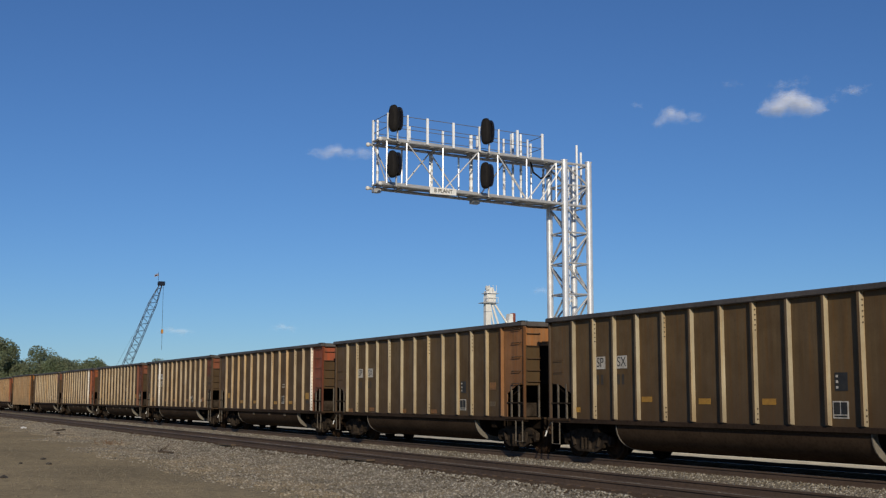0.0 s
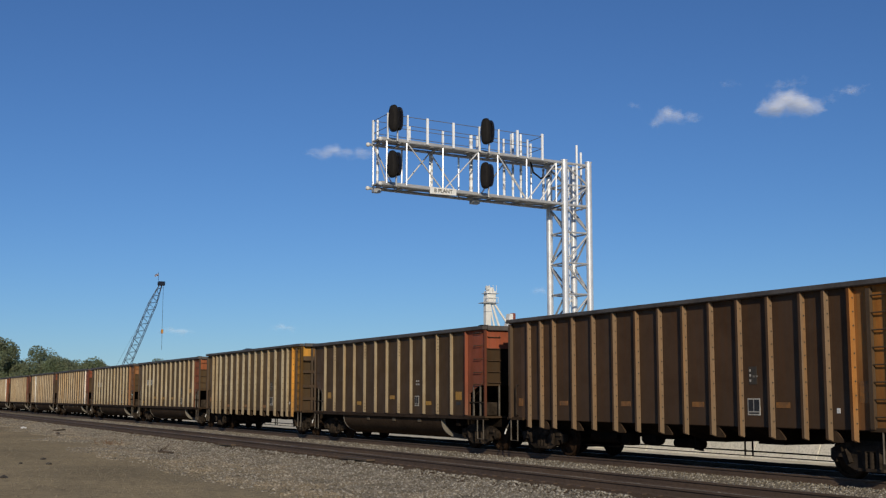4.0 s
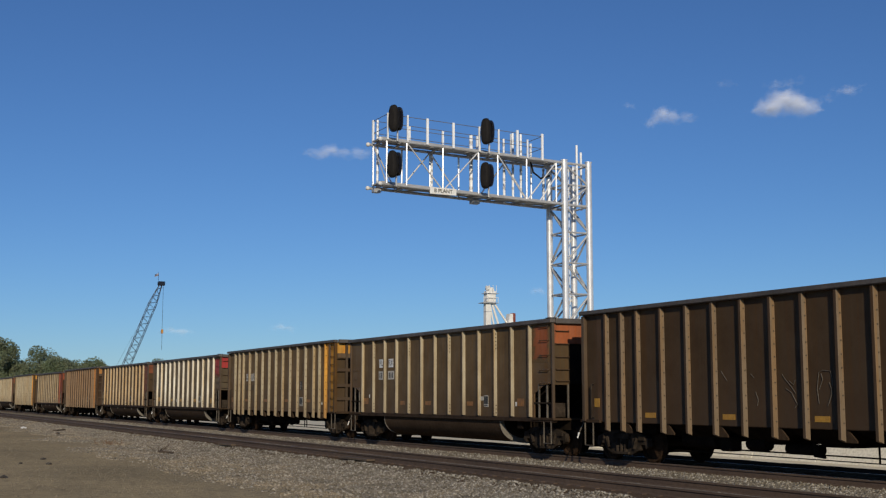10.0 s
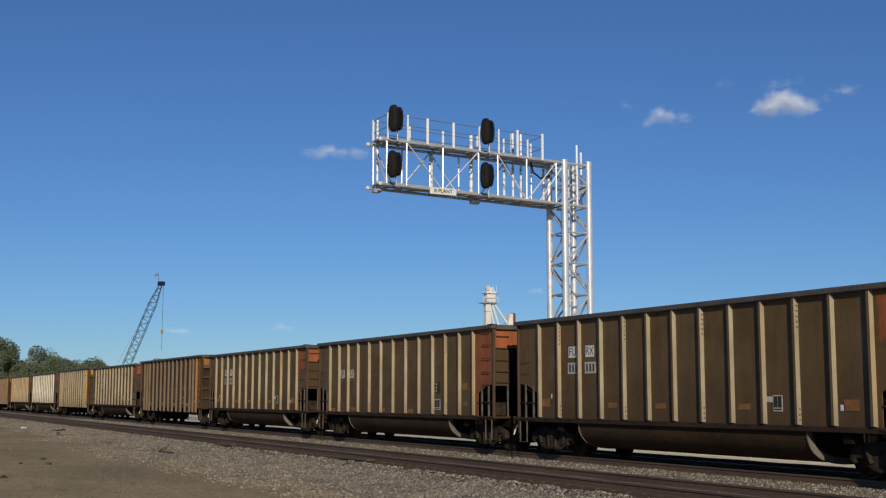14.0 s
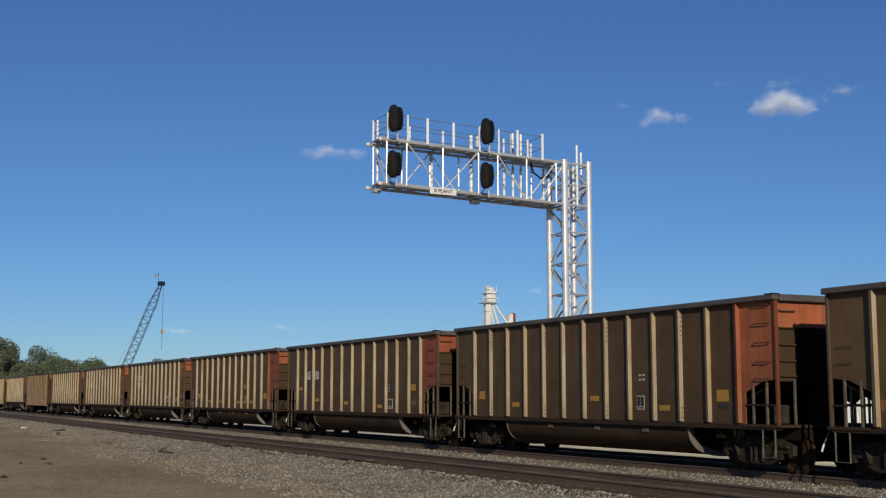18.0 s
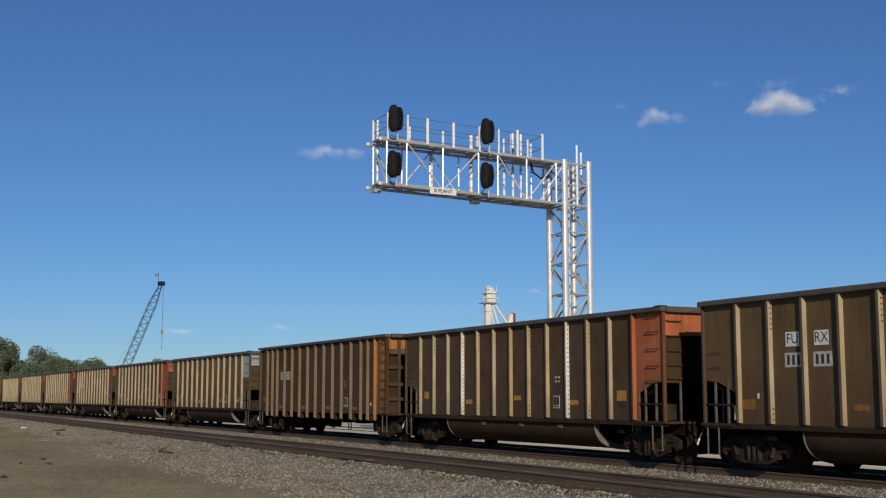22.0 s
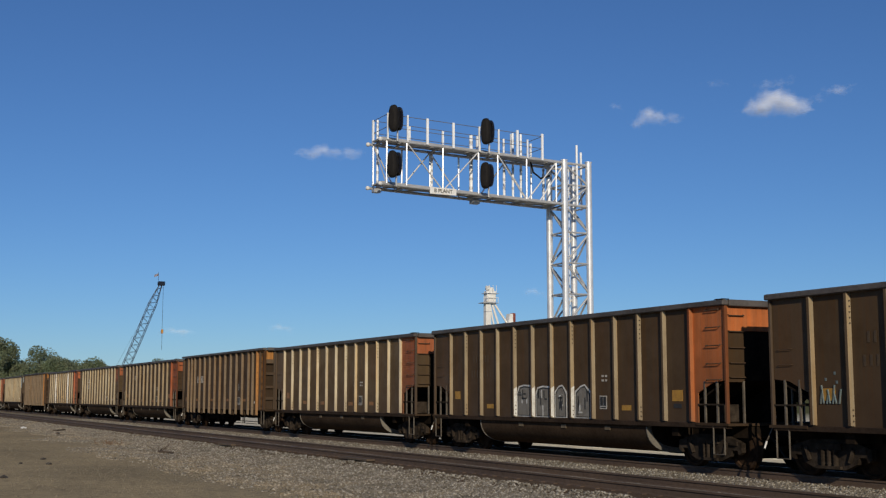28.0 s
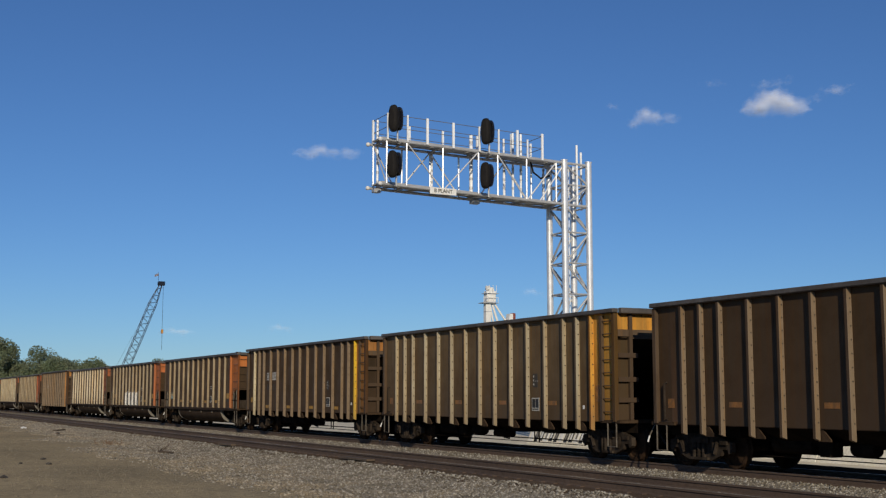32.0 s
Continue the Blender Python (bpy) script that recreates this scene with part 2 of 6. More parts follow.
def ground_material():
    """Dusty yard soil with gravel in it on the near side, pale crushed stone beyond the tracks."""
    m, nt, b = material("yard_ground")
    pos = nt.nodes.new("ShaderNodeNewGeometry").outputs["Position"]
    sep = nt.nodes.new("ShaderNodeSeparateXYZ")
    nt.links.new(pos, sep.inputs[0])
    big = noise_of(nt, coords(nt, True, (0.55, 1.0, 1.0)), 0.22, 4.0)
    mid = noise_of(nt, coords(nt, True), 1.4, 5.0)
    grit = noise_of(nt, coords(nt, True), 16.0, 4.0, 0.75)
    cell = node(nt, "ShaderNodeTexVoronoi", Scale=22.0)
    nt.links.new(coords(nt, True), cell.inputs["Vector"])
    soil = mix_rgb(nt, (0.322, 0.258, 0.158), (0.455, 0.358, 0.214), ramp(nt, big, 0.38, 0.62))
    soil = mix_rgb(nt, soil, (0.17, 0.14, 0.10), ramp(nt, mid, 0.45, 0.75, 0.0, 0.45))
    clod = noise_of(nt, coords(nt, True), 5.5, 5.0, 0.7)
    soil = mix_rgb(nt, soil, (0.20, 0.160, 0.105), ramp(nt, clod, 0.48, 0.70, 0.0, 0.75))
    soil = mix_rgb(nt, soil, (0.46, 0.385, 0.250), ramp(nt, clod, 0.46, 0.30, 0.0, 0.55))
    pebble = mix_rgb(nt, (0.18, 0.145, 0.098), (0.50, 0.43, 0.31), cell.outputs["Color"])
    near = math_node(nt, "ADD", sep.outputs["Y"], math_node(nt, "MULTIPLY", mid, 5.0))
    along = math_node(nt, "MULTIPLY", sep.outputs["X"], 0.035)
    gravel = ramp(nt, math_node(nt, "ADD", near, along), 8.6, 12.2, 0.06, 1.0)
    c = mix_rgb(nt, soil, pebble, math_node(nt, "MULTIPLY", gravel, ramp(nt, grit, 0.35, 0.6, 0.25, 0.95)))
    pale = mix_rgb(nt, (0.80, 0.73, 0.56), (0.68, 0.60, 0.44), ramp(nt, mid, 0.35, 0.7))
    beyond = ramp(nt, math_node(nt, "ADD", sep.outputs["Y"], math_node(nt, "MULTIPLY", mid, 1.2)), 26.2, 26.8)
    far = ramp(nt, sep.outputs["Y"], 70.0, 110.0)
    c = mix_rgb(nt, c, pale, beyond)
    c = mix_rgb(nt, c, (0.13, 0.13, 0.06), far)
    nt.links.new(c, b.inputs["Base Color"])
    b.inputs["Roughness"].default_value = 1.0
    b.inputs["Specular IOR Level"].default_value = 0.0
    bump_of(nt, b, math_node(nt, "ADD", grit, math_node(nt, "ADD", clod, cell.outputs["Distance"])), 0.4, 0.03)
    return m


M_GROUND = ground_material()


def ballast_material():
    m, nt, b = material("ballast_bed")
    cell = node(nt, "ShaderNodeTexVoronoi", Scale=17.0)
    nt.links.new(coords(nt, True), cell.inputs["Vector"])
    mid = noise_of(nt, coords(nt, True), 0.9, 4.0)
    grit = noise_of(nt, coords(nt, True), 30.0, 3.0)
    c = mix_rgb(nt, (0.15, 0.126, 0.094), (0.45, 0.395, 0.310), cell.outputs["Color"])
    sep = nt.nodes.new("ShaderNodeSeparateXYZ")
    nt.links.new(nt.nodes.new("ShaderNodeNewGeometry").outputs["Position"], sep.inputs[0])
    c = mix_rgb(nt, c, (0.12, 0.092, 0.062), ramp(nt, mid, 0.45, 0.7, 0.0, 0.7))
    c = mix_rgb(nt, c, mix_rgb(nt, c, (0.3, 0.28, 0.25), 1.0, "MULTIPLY"), ramp(nt, grit, 0.5, 0.75, 0.0, 0.8))
    # shade under the train put into the colour of the loaded track's bed
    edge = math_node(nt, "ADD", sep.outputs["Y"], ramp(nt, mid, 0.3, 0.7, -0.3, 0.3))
    # rust and fines along the foot of the near rail
    rust = math_node(nt, "MULTIPLY", ramp(nt, edge, 12.55, 12.9), ramp(nt, edge, 14.2, 13.9))
    c = mix_rgb(nt, c, mix_rgb(nt, (0.070, 0.050, 0.034), (0.115, 0.070, 0.045), ramp(nt, grit, 0.35, 0.65)), math_node(nt, "MULTIPLY", rust, 0.85))
    # near black wherever the train would shade the stones
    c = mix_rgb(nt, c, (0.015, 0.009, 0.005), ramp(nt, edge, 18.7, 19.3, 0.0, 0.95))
    nt.links.new(c, b.inputs["Base Color"])
    b.inputs["Roughness"].default_value = 1.0
    b.inputs["Specular IOR Level"].default_value = 0.0
    bump_of(nt, b, cell.outputs["Distance"], 0.3, 0.03)
    return m


M_BALLAST = ballast_material()


def cloud_material(lumps, thin):
    """Thin water cloud: white, let through more where the drops are sparse; lumps as in cloud()."""
    m, nt, b = material("cloud_vapour")
    place = nt.nodes.new("ShaderNodeTexCoord").outputs["Object"]
    warp = node(nt, "ShaderNodeTexNoise", Scale=0.06, Detail=6.0, Roughness=0.6)
    nt.links.new(place, warp.inputs["Vector"])
    shift = nt.nodes.new("ShaderNodeVectorMath")
    shift.operation = "MULTIPLY_ADD"
    shift.inputs[1].default_value, shift.inputs[2].default_value = (30.0, 0.0, 20.0), (-15.0, 0.0, -10.0)
    nt.links.new(warp.outputs["Color"], shift.inputs[0])
    add = nt.nodes.new("ShaderNodeVectorMath")
    nt.links.new(place, add.inputs[0])
    nt.links.new(shift.outputs[0], add.inputs[1])
    total = 0.0
    for x, z, w, h, d in lumps:
        mp = nt.nodes.new("ShaderNodeMapping")
        mp.inputs["Location"].default_value = (-x / (1.45 * w), 0, -z / (1.45 * h))
        mp.inputs["Scale"].default_value = (1 / (1.45 * w), 0.0, 1 / (1.45 * h))
        nt.links.new(add.outputs[0], mp.inputs["Vector"])
        g = nt.nodes.new("ShaderNodeTexGradient")
        g.gradient_type = "SPHERICAL"
        nt.links.new(mp.outputs[0], g.inputs["Vector"])
        total = math_node(nt, "ADD", math_node(nt, "MULTIPLY", g.outputs["Fac"], 1.25 * d * thin), total)
    ragged = noise_of(nt, place, 0.085, 7.0, 0.7)
    thick = math_node(nt, "SUBTRACT", total, math_node(nt, "MULTIPLY", ragged, 0.75))
    b.inputs["Base Color"].default_value = (0.92, 0.92, 0.92, 1)
    b.inputs["Roughness"].default_value = 1.0
    b.inputs["Specular IOR Level"].default_value = 0.0
    nt.links.new(ramp(nt, thick, -0.25, 0.75, 0.0, 0.32), b.inputs["Alpha"])
    return m


# ---- mesh helpers ----
def finish(bm, name):
    me = bpy.data.meshes.new(name)
    bmesh.ops.recalc_face_normals(bm, faces=bm.faces)
    bm.to_mesh(me)
    bm.free()
    return me


def part(name, shape, mat, parent, label="", at=(0, 0, 0), turn=(0, 0, 0), colour=None):
    """One mesh object under a thing or a part; shape is a bmesh or a mesh that alike pieces share."""
    me = shape if isinstance(shape, bpy.types.Mesh) else finish(shape, name)
    if not me.materials:
        me.materials.append(mat)
    ob = new(name, me)
    ob.parent = parent
    ob.matrix_basis = pose(*at, *turn)
    if label:
        ob["label"] = label
    if colour:
        ob.color = (*colour, 1.0)
    return ob


def box(bm, x0, x1, y0, y1, z0, z1, bevel=0.0):
    vs = [bm.verts.new((x, y, z)) for x in (x0, x1) for y in (y0, y1) for z in (z0, z1)]
    fs = [bm.faces.new([vs[i] for i in f]) for f in ((0, 1, 3, 2), (4, 6, 7, 5), (0, 4, 5, 1), (2, 3, 7, 6), (0, 2, 6, 4), (1, 5, 7, 3))]
    if bevel:
        es = list({e for f in fs for e in f.edges})
        bmesh.ops.bevel(bm, geom=es, offset=bevel, segments=1, affect="EDGES", profile=0.6)
    return bm


def block(x0, x1, y0, y1, z0, z1, bevel=0.0):
    return box(bmesh.new(), x0, x1, y0, y1, z0, z1, bevel)


def tube(bm, p, q, r, n=8, r2=None):
    p, q = Vector(p), Vector(q)
    d = (q - p).normalized()
    a = d.cross(Vector((0, 0, 1)) if abs(d.z) < 0.9 else Vector((1, 0, 0))).normalized()
    b = d.cross(a)
    rings = []
    for o, rr in ((p, r), (q, r if r2 is None else r2)):
        rings.append([bm.verts.new(o + (a * math.cos(i * math.tau / n) + b * math.sin(i * math.tau / n)) * rr) for i in range(n)])
    for i in range(n):
        bm.faces.new((rings[0][i], rings[0][(i + 1) % n], rings[1][(i + 1) % n], rings[1][i]))
    bm.faces.new(rings[0][::-1])
    bm.faces.new(rings[1])
    return bm


def pipe(p, q, r, n=8, r2=None):
    return tube(bmesh.new(), p, q, r, n, r2)


def plate(outline, y0, y1, bm=None):
    """A plate of the outline (x, z), from y0 to y1."""
    bm = bm or bmesh.new()
    a = [bm.verts.new((x, y0, z)) for x, z in outline]
    b = [bm.verts.new((x, y1, z)) for x, z in outline]
    n = len(outline)
    bm.faces.new(a)
    bm.faces.new(b[::-1])
    for i in range(n):
        bm.faces.new((a[i], b[i], b[(i + 1) % n], a[(i + 1) % n]))
    return bm


def bent(bm, points, r, n=6):
    """One round bar bent through the points."""
    pts = [Vector(p) for p in points]
    rings, side = [], None
    for i, p in enumerate(pts):
        d = (pts[min(i + 1, len(pts) - 1)] - pts[max(i - 1, 0)]).normalized()
        if side is None:
            side = d.cross(Vector((0, 0, 1)) if abs(d.z) < 0.9 else Vector((1, 0, 0)))
        side = (side - d * side.dot(d)).normalized()
        up = d.cross(side)
        rings.append([bm.verts.new(p + (side * math.cos(k * math.tau / n) + up * math.sin(k * math.tau / n)) * r) for k in range(n)])
    for a, b in zip(rings, rings[1:]):
        for k in range(n):
            bm.faces.new((a[k], a[(k + 1) % n], b[(k + 1) % n], b[k]))
    bm.faces.new(rings[0][::-1]), bm.faces.new(rings[-1])
    return bm


def turn_shape(profile, n=24, bm=None):
    """Turns the profile (radius, y) round the y axis."""
    bm = bm or bmesh.new()
    rings = [[bm.verts.new((r * math.cos(i * math.tau / n), y, r * math.sin(i * math.tau / n))) for i in range(n)] for r, y in profile]
    for a, b in zip(rings, rings[1:]):
        for i in range(n):
            bm.faces.new((a[i], a[(i + 1) % n], b[(i + 1) % n], b[i]))
    bm.faces.new(rings[0])
    bm.faces.new(rings[-1][::-1])
    return bm


LETTERS = {}


def lettering(text, size, mat, bold=0.0):
    """Flat letters of the built-in font, standing upright and facing the near side."""
    key = (text, size, mat.name)
    if key not in LETTERS:
        cu = bpy.data.curves.new("letters", "FONT")
        cu.body, cu.size, cu.align_x, cu.align_y, cu.offset = text, size, "CENTER", "CENTER", bold
        ob = new("letters", cu)
        me = bpy.data.meshes.new_from_object(ob.evaluated_get(bpy.context.evaluated_depsgraph_get()))
        bpy.data.objects.remove(ob)
        bpy.data.curves.remove(cu)
        me.transform(pose(0, 0, 0, 90, 0, 0))
        me.materials.clear()
        me.materials.append(mat)
        LETTERS[key] = me
    return LETTERS[key]


def sheet(name, verts, faces, mat, smooth=False):
    me = bpy.data.meshes.new(name)
    me.from_pydata(verts, [], faces)
    me.materials.append(mat)
    if smooth:
        me.polygons.foreach_set("use_smooth", [True] * len(me.polygons))
    return me


# ---- ground and tracks ----
NEAR_TRACK, TRAIN_TRACK = 14.45, 19.18
GAUGE = 0.753


def steps(spans):
    out = []
    for a, b, n in spans:
        out += [a + (b - a) * i / n for i in range(n)]
    return out + [spans[-1][1]]


def ground_height(x, y):
    roll = 0.05 * noise.noise(Vector((x * 0.12, y * 0.3, 3.0))) + 0.025 * noise.noise(Vector((x * 0.5, y * 0.9, 9.0)))
    near = math.exp(-((x + 30) / 70) ** 2 - ((y - 8) / 18) ** 2)
    return -0.34 + roll * near - (0.08 if y > 24 else 0.0)


BED = [(11.0, -0.50), (11.8, -0.37), (12.5, -0.310), (12.95, -0.255), (13.12, -0.178), (13.62, -0.168), (14.45, -0.165), (15.4, -0.155), (16.8, -0.18), (17.9, -0.165), (19.18, -0.17), (20.5, -0.17), (23.6, -0.24), (25.0, -0.285), (25.8, -0.55)]


def bed_height(x, y):
    """Top of the ballast bed; its near edge wanders into the soil."""
    wander = 0.35 * noise.noise(Vector((x * 0.25, 0, 0))) + 0.18 * noise.noise(Vector((x * 0.9, 0, 7)))
    v = y - wander * max(0.0, min(1.0, (13.2 - y) / 1.6))
    z = BED[0][1]
    for (y0, z0), (y1, z1) in zip(BED, BED[1:]):
        if y0 <= v <= y1:
            z = z0 + (z1 - z0) * (v - y0) / (y1 - y0)
    if v > BED[-1][0]:
        z = BED[-1][1]
    return z + 0.014 * noise.noise(Vector((x * 1.3, y * 1.3, 5)))


def build_ground():
    xs = steps([(-4500, -500, 10), (-500, -120, 20), (-120, 15, 220), (15, 200, 20), (200, 4500, 10)])
    ys = steps([(-4500, -200, 8), (-200, -4, 14), (-4, 24, 80), (24, 60, 18), (60, 400, 12), (400, 4500, 10)])
    verts = [(x, y, ground_height(x, y)) for y in ys for x in xs]
    n = len(xs)
    faces = [(j * n + i, j * n + i + 1, (j + 1) * n + i + 1, (j + 1) * n + i) for j in range(len(ys) - 1) for i in range(n - 1)]
    tagged(new("ground", sheet("ground", verts, faces, M_GROUND, True)), "dusty tan yard soil with gravel, paler beyond the tracks", "ground", kind="structure")
    # one ballast bed under both tracks
    xs = steps([(-900, -90, 60), (-90, 10, 160), (10, 300, 20)])
    rows = steps([(11.0, 13.4, 12), (13.4, 18.0, 14), (18.0, 24.0, 8), (24.0, 25.8, 6)])
    verts, m = [], len(rows)
    for x in xs:
        for y in rows:
            verts.append((x, y, bed_height(x, y)))
    faces = [(a * m + i, a * m + i + 1, (a + 1) * m + i + 1, (a + 1) * m + i) for a in range(len(xs) - 1) for i in range(m - 1)]
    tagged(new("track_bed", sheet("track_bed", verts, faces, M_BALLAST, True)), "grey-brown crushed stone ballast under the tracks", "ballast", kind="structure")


def rail_outline(y):
    half = [(0.07, -0.17), (0.07, -0.155), (0.012, -0.14), (0.012, -0.045), (0.036, -0.035), (0.036, -0.004)]
    return [(y + a, z) for a, z in half] + [(y - a, z) for a, z in reversed(half)]


def build_tracks():
    for k, yc in enumerate((NEAR_TRACK, TRAIN_TRACK)):
        track = tagged(new("railway_track"), "rusty steel rails on wooden ties in stone ballast", "railway track", "parallel tracks", "structure")
        track.location = (0, yc, 0)
        for side in (-1, 1):
            pts = rail_outline(side * GAUGE)
            bm = bmesh.new()
            ends = [[bm.verts.new((x, y, z)) for y, z in pts] for x in (-900, 300)]
            for i in range(len(pts)):
                bm.faces.new((ends[0][i], ends[1][i], ends[1][(i + 1) % len(pts)], ends[0][(i + 1) % len(pts)]))
            bm.faces.new(ends[0][::-1]), bm.faces.new(ends[1])
            rail = part("rail", bm, M_RAIL, track)
            part("running_surface", block(-900, 300, side * GAUGE - 0.03, side * GAUGE + 0.03, -0.004, 0.0), M_RAILTOP, rail)
        tie = finish(block(-0.115, 0.115, -1.3, 1.3, -0.37, -0.185, 0.012), "tie")
        for i in range(130):
            part("tie", tie, M_TIE, track, at=(-72 + i * 0.52 + 0.03 * math.sin(i * 7.3), 0.04 * math.sin(i * 3.1), 0.004 * math.sin(i * 5.7)), turn=(0, 0, 0.8 * math.sin(i * 2.3)))
        plate_mesh = finish(block(-0.09, 0.09, -0.17, 0.17, -0.175, -0.157), "tie_plate")
        if k == 0:
            for i in range(60, 130):
                part("tie_plate", plate_mesh, M_RAIL, track, at=(-72 + i * 0.52 + 0.03 * math.sin(i * 7.3), -GAUGE, 0.006))


def scatter(rng, count, place, size):
    """Loose angular stones in one mesh: (x, y, z of the bed) from place()."""
    base = np.array([(1, 0, 0), (-1, 0, 0), (0, 1, 0), (0, -1, 0), (0, 0, 1), (0, 0, -1)], float)
    tris = np.array([(0, 2, 4), (2, 1, 4), (1, 3, 4), (3, 0, 4), (2, 0, 5), (1, 2, 5), (3, 1, 5), (0, 3, 5)])
    pos = np.array([place(rng) for _ in range(count)])
    sz = size[0] + (size[1] - size[0]) * np.random.rand(count) ** 1.8
    ang = np.random.rand(count) * math.tau
    v = base[None] * (0.7 + 0.6 * np.random.rand(count, 6, 1)) * sz[:, None, None]
    v[:, :, 2] *= 0.7
    v += (np.random.rand(count, 6, 3) - 0.5) * sz[:, None, None] * 0.5
    c, s = np.cos(ang)[:, None], np.sin(ang)[:, None]
    x, y = v[:, :, 0] * c - v[:, :, 1] * s, v[:, :, 0] * s + v[:, :, 1] * c
    v = np.stack([x, y, v[:, :, 2]], 2) + pos[:, None, :]
    f = (tris[None] + 6 * np.arange(count)[:, None, None]).reshape(-1, 3)
    return v.reshape(-1, 3), f


def stones(name, label, count, place, size, mat=None):
    mat = mat or M_STONE
    v, f = scatter(random.Random(len(name) * 7 + count), count, place, size)
    me = bpy.data.meshes.new(name)
    me.vertices.add(len(v))
    me.vertices.foreach_set("co", v.ravel())
    me.loops.add(len(f) * 3)
    me.loops.foreach_set("vertex_index", f.ravel())
    me.polygons.add(len(f))
    me.polygons.foreach_set("loop_start", np.arange(len(f)) * 3)
    me.update()
    me.validate()
    me.materials.append(mat)
    return tagged(new(name, me), label, "gravel", kind="stuff")


def shoulder_place(rng):
    while True:
        x, y = -14 - 116 * rng.random() ** 1.7, 7.9 + 5.5 * rng.random()
        y -= max(0.0, y - 12.6) * (0.30 + 0.28 * noise.noise(Vector((x * 1.5, 4.0, 2.0))))
        keep = (y - 7.7) / 3.0 + 0.6 * noise.noise(Vector((x * 0.2, y * 0.7, 1))) - max(0, (-x - 40) / 70)
        if rng.random() < keep:
            return x, y, max(bed_height(x, y), ground_height(x, y)) + 0.004


def between_place(rng):
    x, y = -12 - 90 * rng.random() ** 1.3, 15.35 + 3.0 * rng.random()
    return x, y, bed_height(x, y) + 0.002


def inside_place(rng):
    x, y = -12 - 50 * rng.random(), 13.8 + 1.25 * rng.random()
    return x, y, bed_height(x, y) - 0.006


def soil_place(rng):
    x, y = -18 - 60 * rng.random(), 2.5 + 8 * rng.random()
    return x, y, ground_height(x, y) + 0.002


build_ground()
build_tracks()


# ---- the train ----
PITCH = 16.18
GON_RIBS = [1.022 * i for i in range(-6, 7)]
HOP_RIBS = [-6.17, -5.49, -4.82, -3.84, -2.87, -1.91, -0.94, 0.0, 0.94, 1.91, 2.87, 3.84, 4.82, 5.49, 6.17]
AXLE, WHEEL_R, TRUCK_X = 0.889, 0.46, 6.17
WALL = 1.47

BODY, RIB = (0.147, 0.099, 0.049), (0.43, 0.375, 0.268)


def wheelset_mesh():
    bm = turn_shape([(0.075, -0.95), (0.075, 0.95)], 10)
    for s in (-1, 1):
        turn_shape([(0.10, s * 0.98), (0.13, s * 0.97), (0.13, s * 0.86), (0.12, s * 0.85)], 14, bm)
        # plate and rim
        turn_shape([(0.12, s * 0.80), (0.36, s * 0.765), (0.385, s * 0.80), (0.452, s * 0.80), (0.46, s * 0.72), (0.485, s * 0.69), (0.485, s * 0.67), (0.36, s * 0.68), (0.12, s * 0.70)], 26, bm)
        for i in range(3):
            a = i * math.tau / 3
            p = Vector((0.07 * math.cos(a), s * 0.98, 0.07 * math.sin(a)))
            tube(bm, p, p + Vector((0, s * 0.025, 0)), 0.018, 6)
    return finish(bm, "wheelset")


def side_frame_mesh():
    """Cast side frame with its pedestals, spring window and spring nest."""
    out = [(-1.12, 0.60), (-1.12, 0.40), (-1.02, 0.34), (-0.98, 0.44), (-0.80, 0.44), (-0.72, 0.30), (-0.42, 0.18), (0.42, 0.18), (0.72, 0.30),
           (0.80, 0.44), (0.98, 0.44), (1.02, 0.34), (1.12, 0.40), (1.12, 0.60), (0.95, 0.66), (0.50, 0.78), (-0.50, 0.78), (-0.95, 0.66)]
    bm = plate(out, -0.06, 0.06)
    for x in (-0.17, 0.0, 0.17):
        tube(bm, (x, -0.07, 0.25), (x, -0.07, 0.57), 0.058, 10)
        for z in range(4):
            tube(bm, (x, -0.07, 0.285 + z * 0.075), (x, -0.07, 0.315 + z * 0.075), 0.066, 10)
    box(bm, -0.34, 0.34, -0.13, 0.02, 0.19, 0.25)
    box(bm, -0.36, 0.36, -0.12, 0.02, 0.57, 0.70)
    for s in (-1, 1):
        box(bm, s * 0.889 - 0.12, s * 0.889 + 0.12, -0.11, 0.02, 0.55, 0.64)
        tube(bm, (s * 0.55, -0.08, 0.34), (s * 0.66, -0.08, 0.60), 0.05, 6)
    return finish(bm, "side_frame")


MESH = {}


def add_truck(car, x):
    if "truck" not in MESH:
        bolster = block(-0.2, 0.2, -0.98, 0.98, 0.46, 0.74, 0.03)
        tube(bolster, (0, 0, 0.7), (0, 0, 0.82), 0.2, 14)
        # added boxes that fill the truck to a dark mass
        for s in (-1, 1):
            box(bolster, s * 0.42 - 0.08, s * 0.42 + 0.08, -0.8, 0.8, 0.22, 0.46)
            box(bolster, s * 0.60 - 0.30, s * 0.60 + 0.30, -0.62, 0.62, 0.40, 0.66)
        MESH["truck"], MESH["wheelset"], MESH["side_frame"] = finish(bolster, "truck"), wheelset_mesh(), side_frame_mesh()
    truck = part("truck", MESH["truck"], M_UNDER, car, at=(x, 0, 0))
    for s in (-1, 1):
        part("side_frame", MESH["side_frame"], M_TRUCK, truck, at=(0, s * 1.02, 0), turn=(0, 0, 0 if s < 0 else 180))
        part("wheelset", MESH["wheelset"], M_WHEEL, truck, at=(s * AXLE, 0, WHEEL_R))


def grab_iron(width, out, drop=0.0, r=0.013):
    """A bent round bar on two feet, along x, standing off towards -y."""
    return bent(bmesh.new(), [(-width / 2, 0, 0), (-width / 2, -out, -drop), (width / 2, -out, -drop), (width / 2, 0, 0)], r, 5)


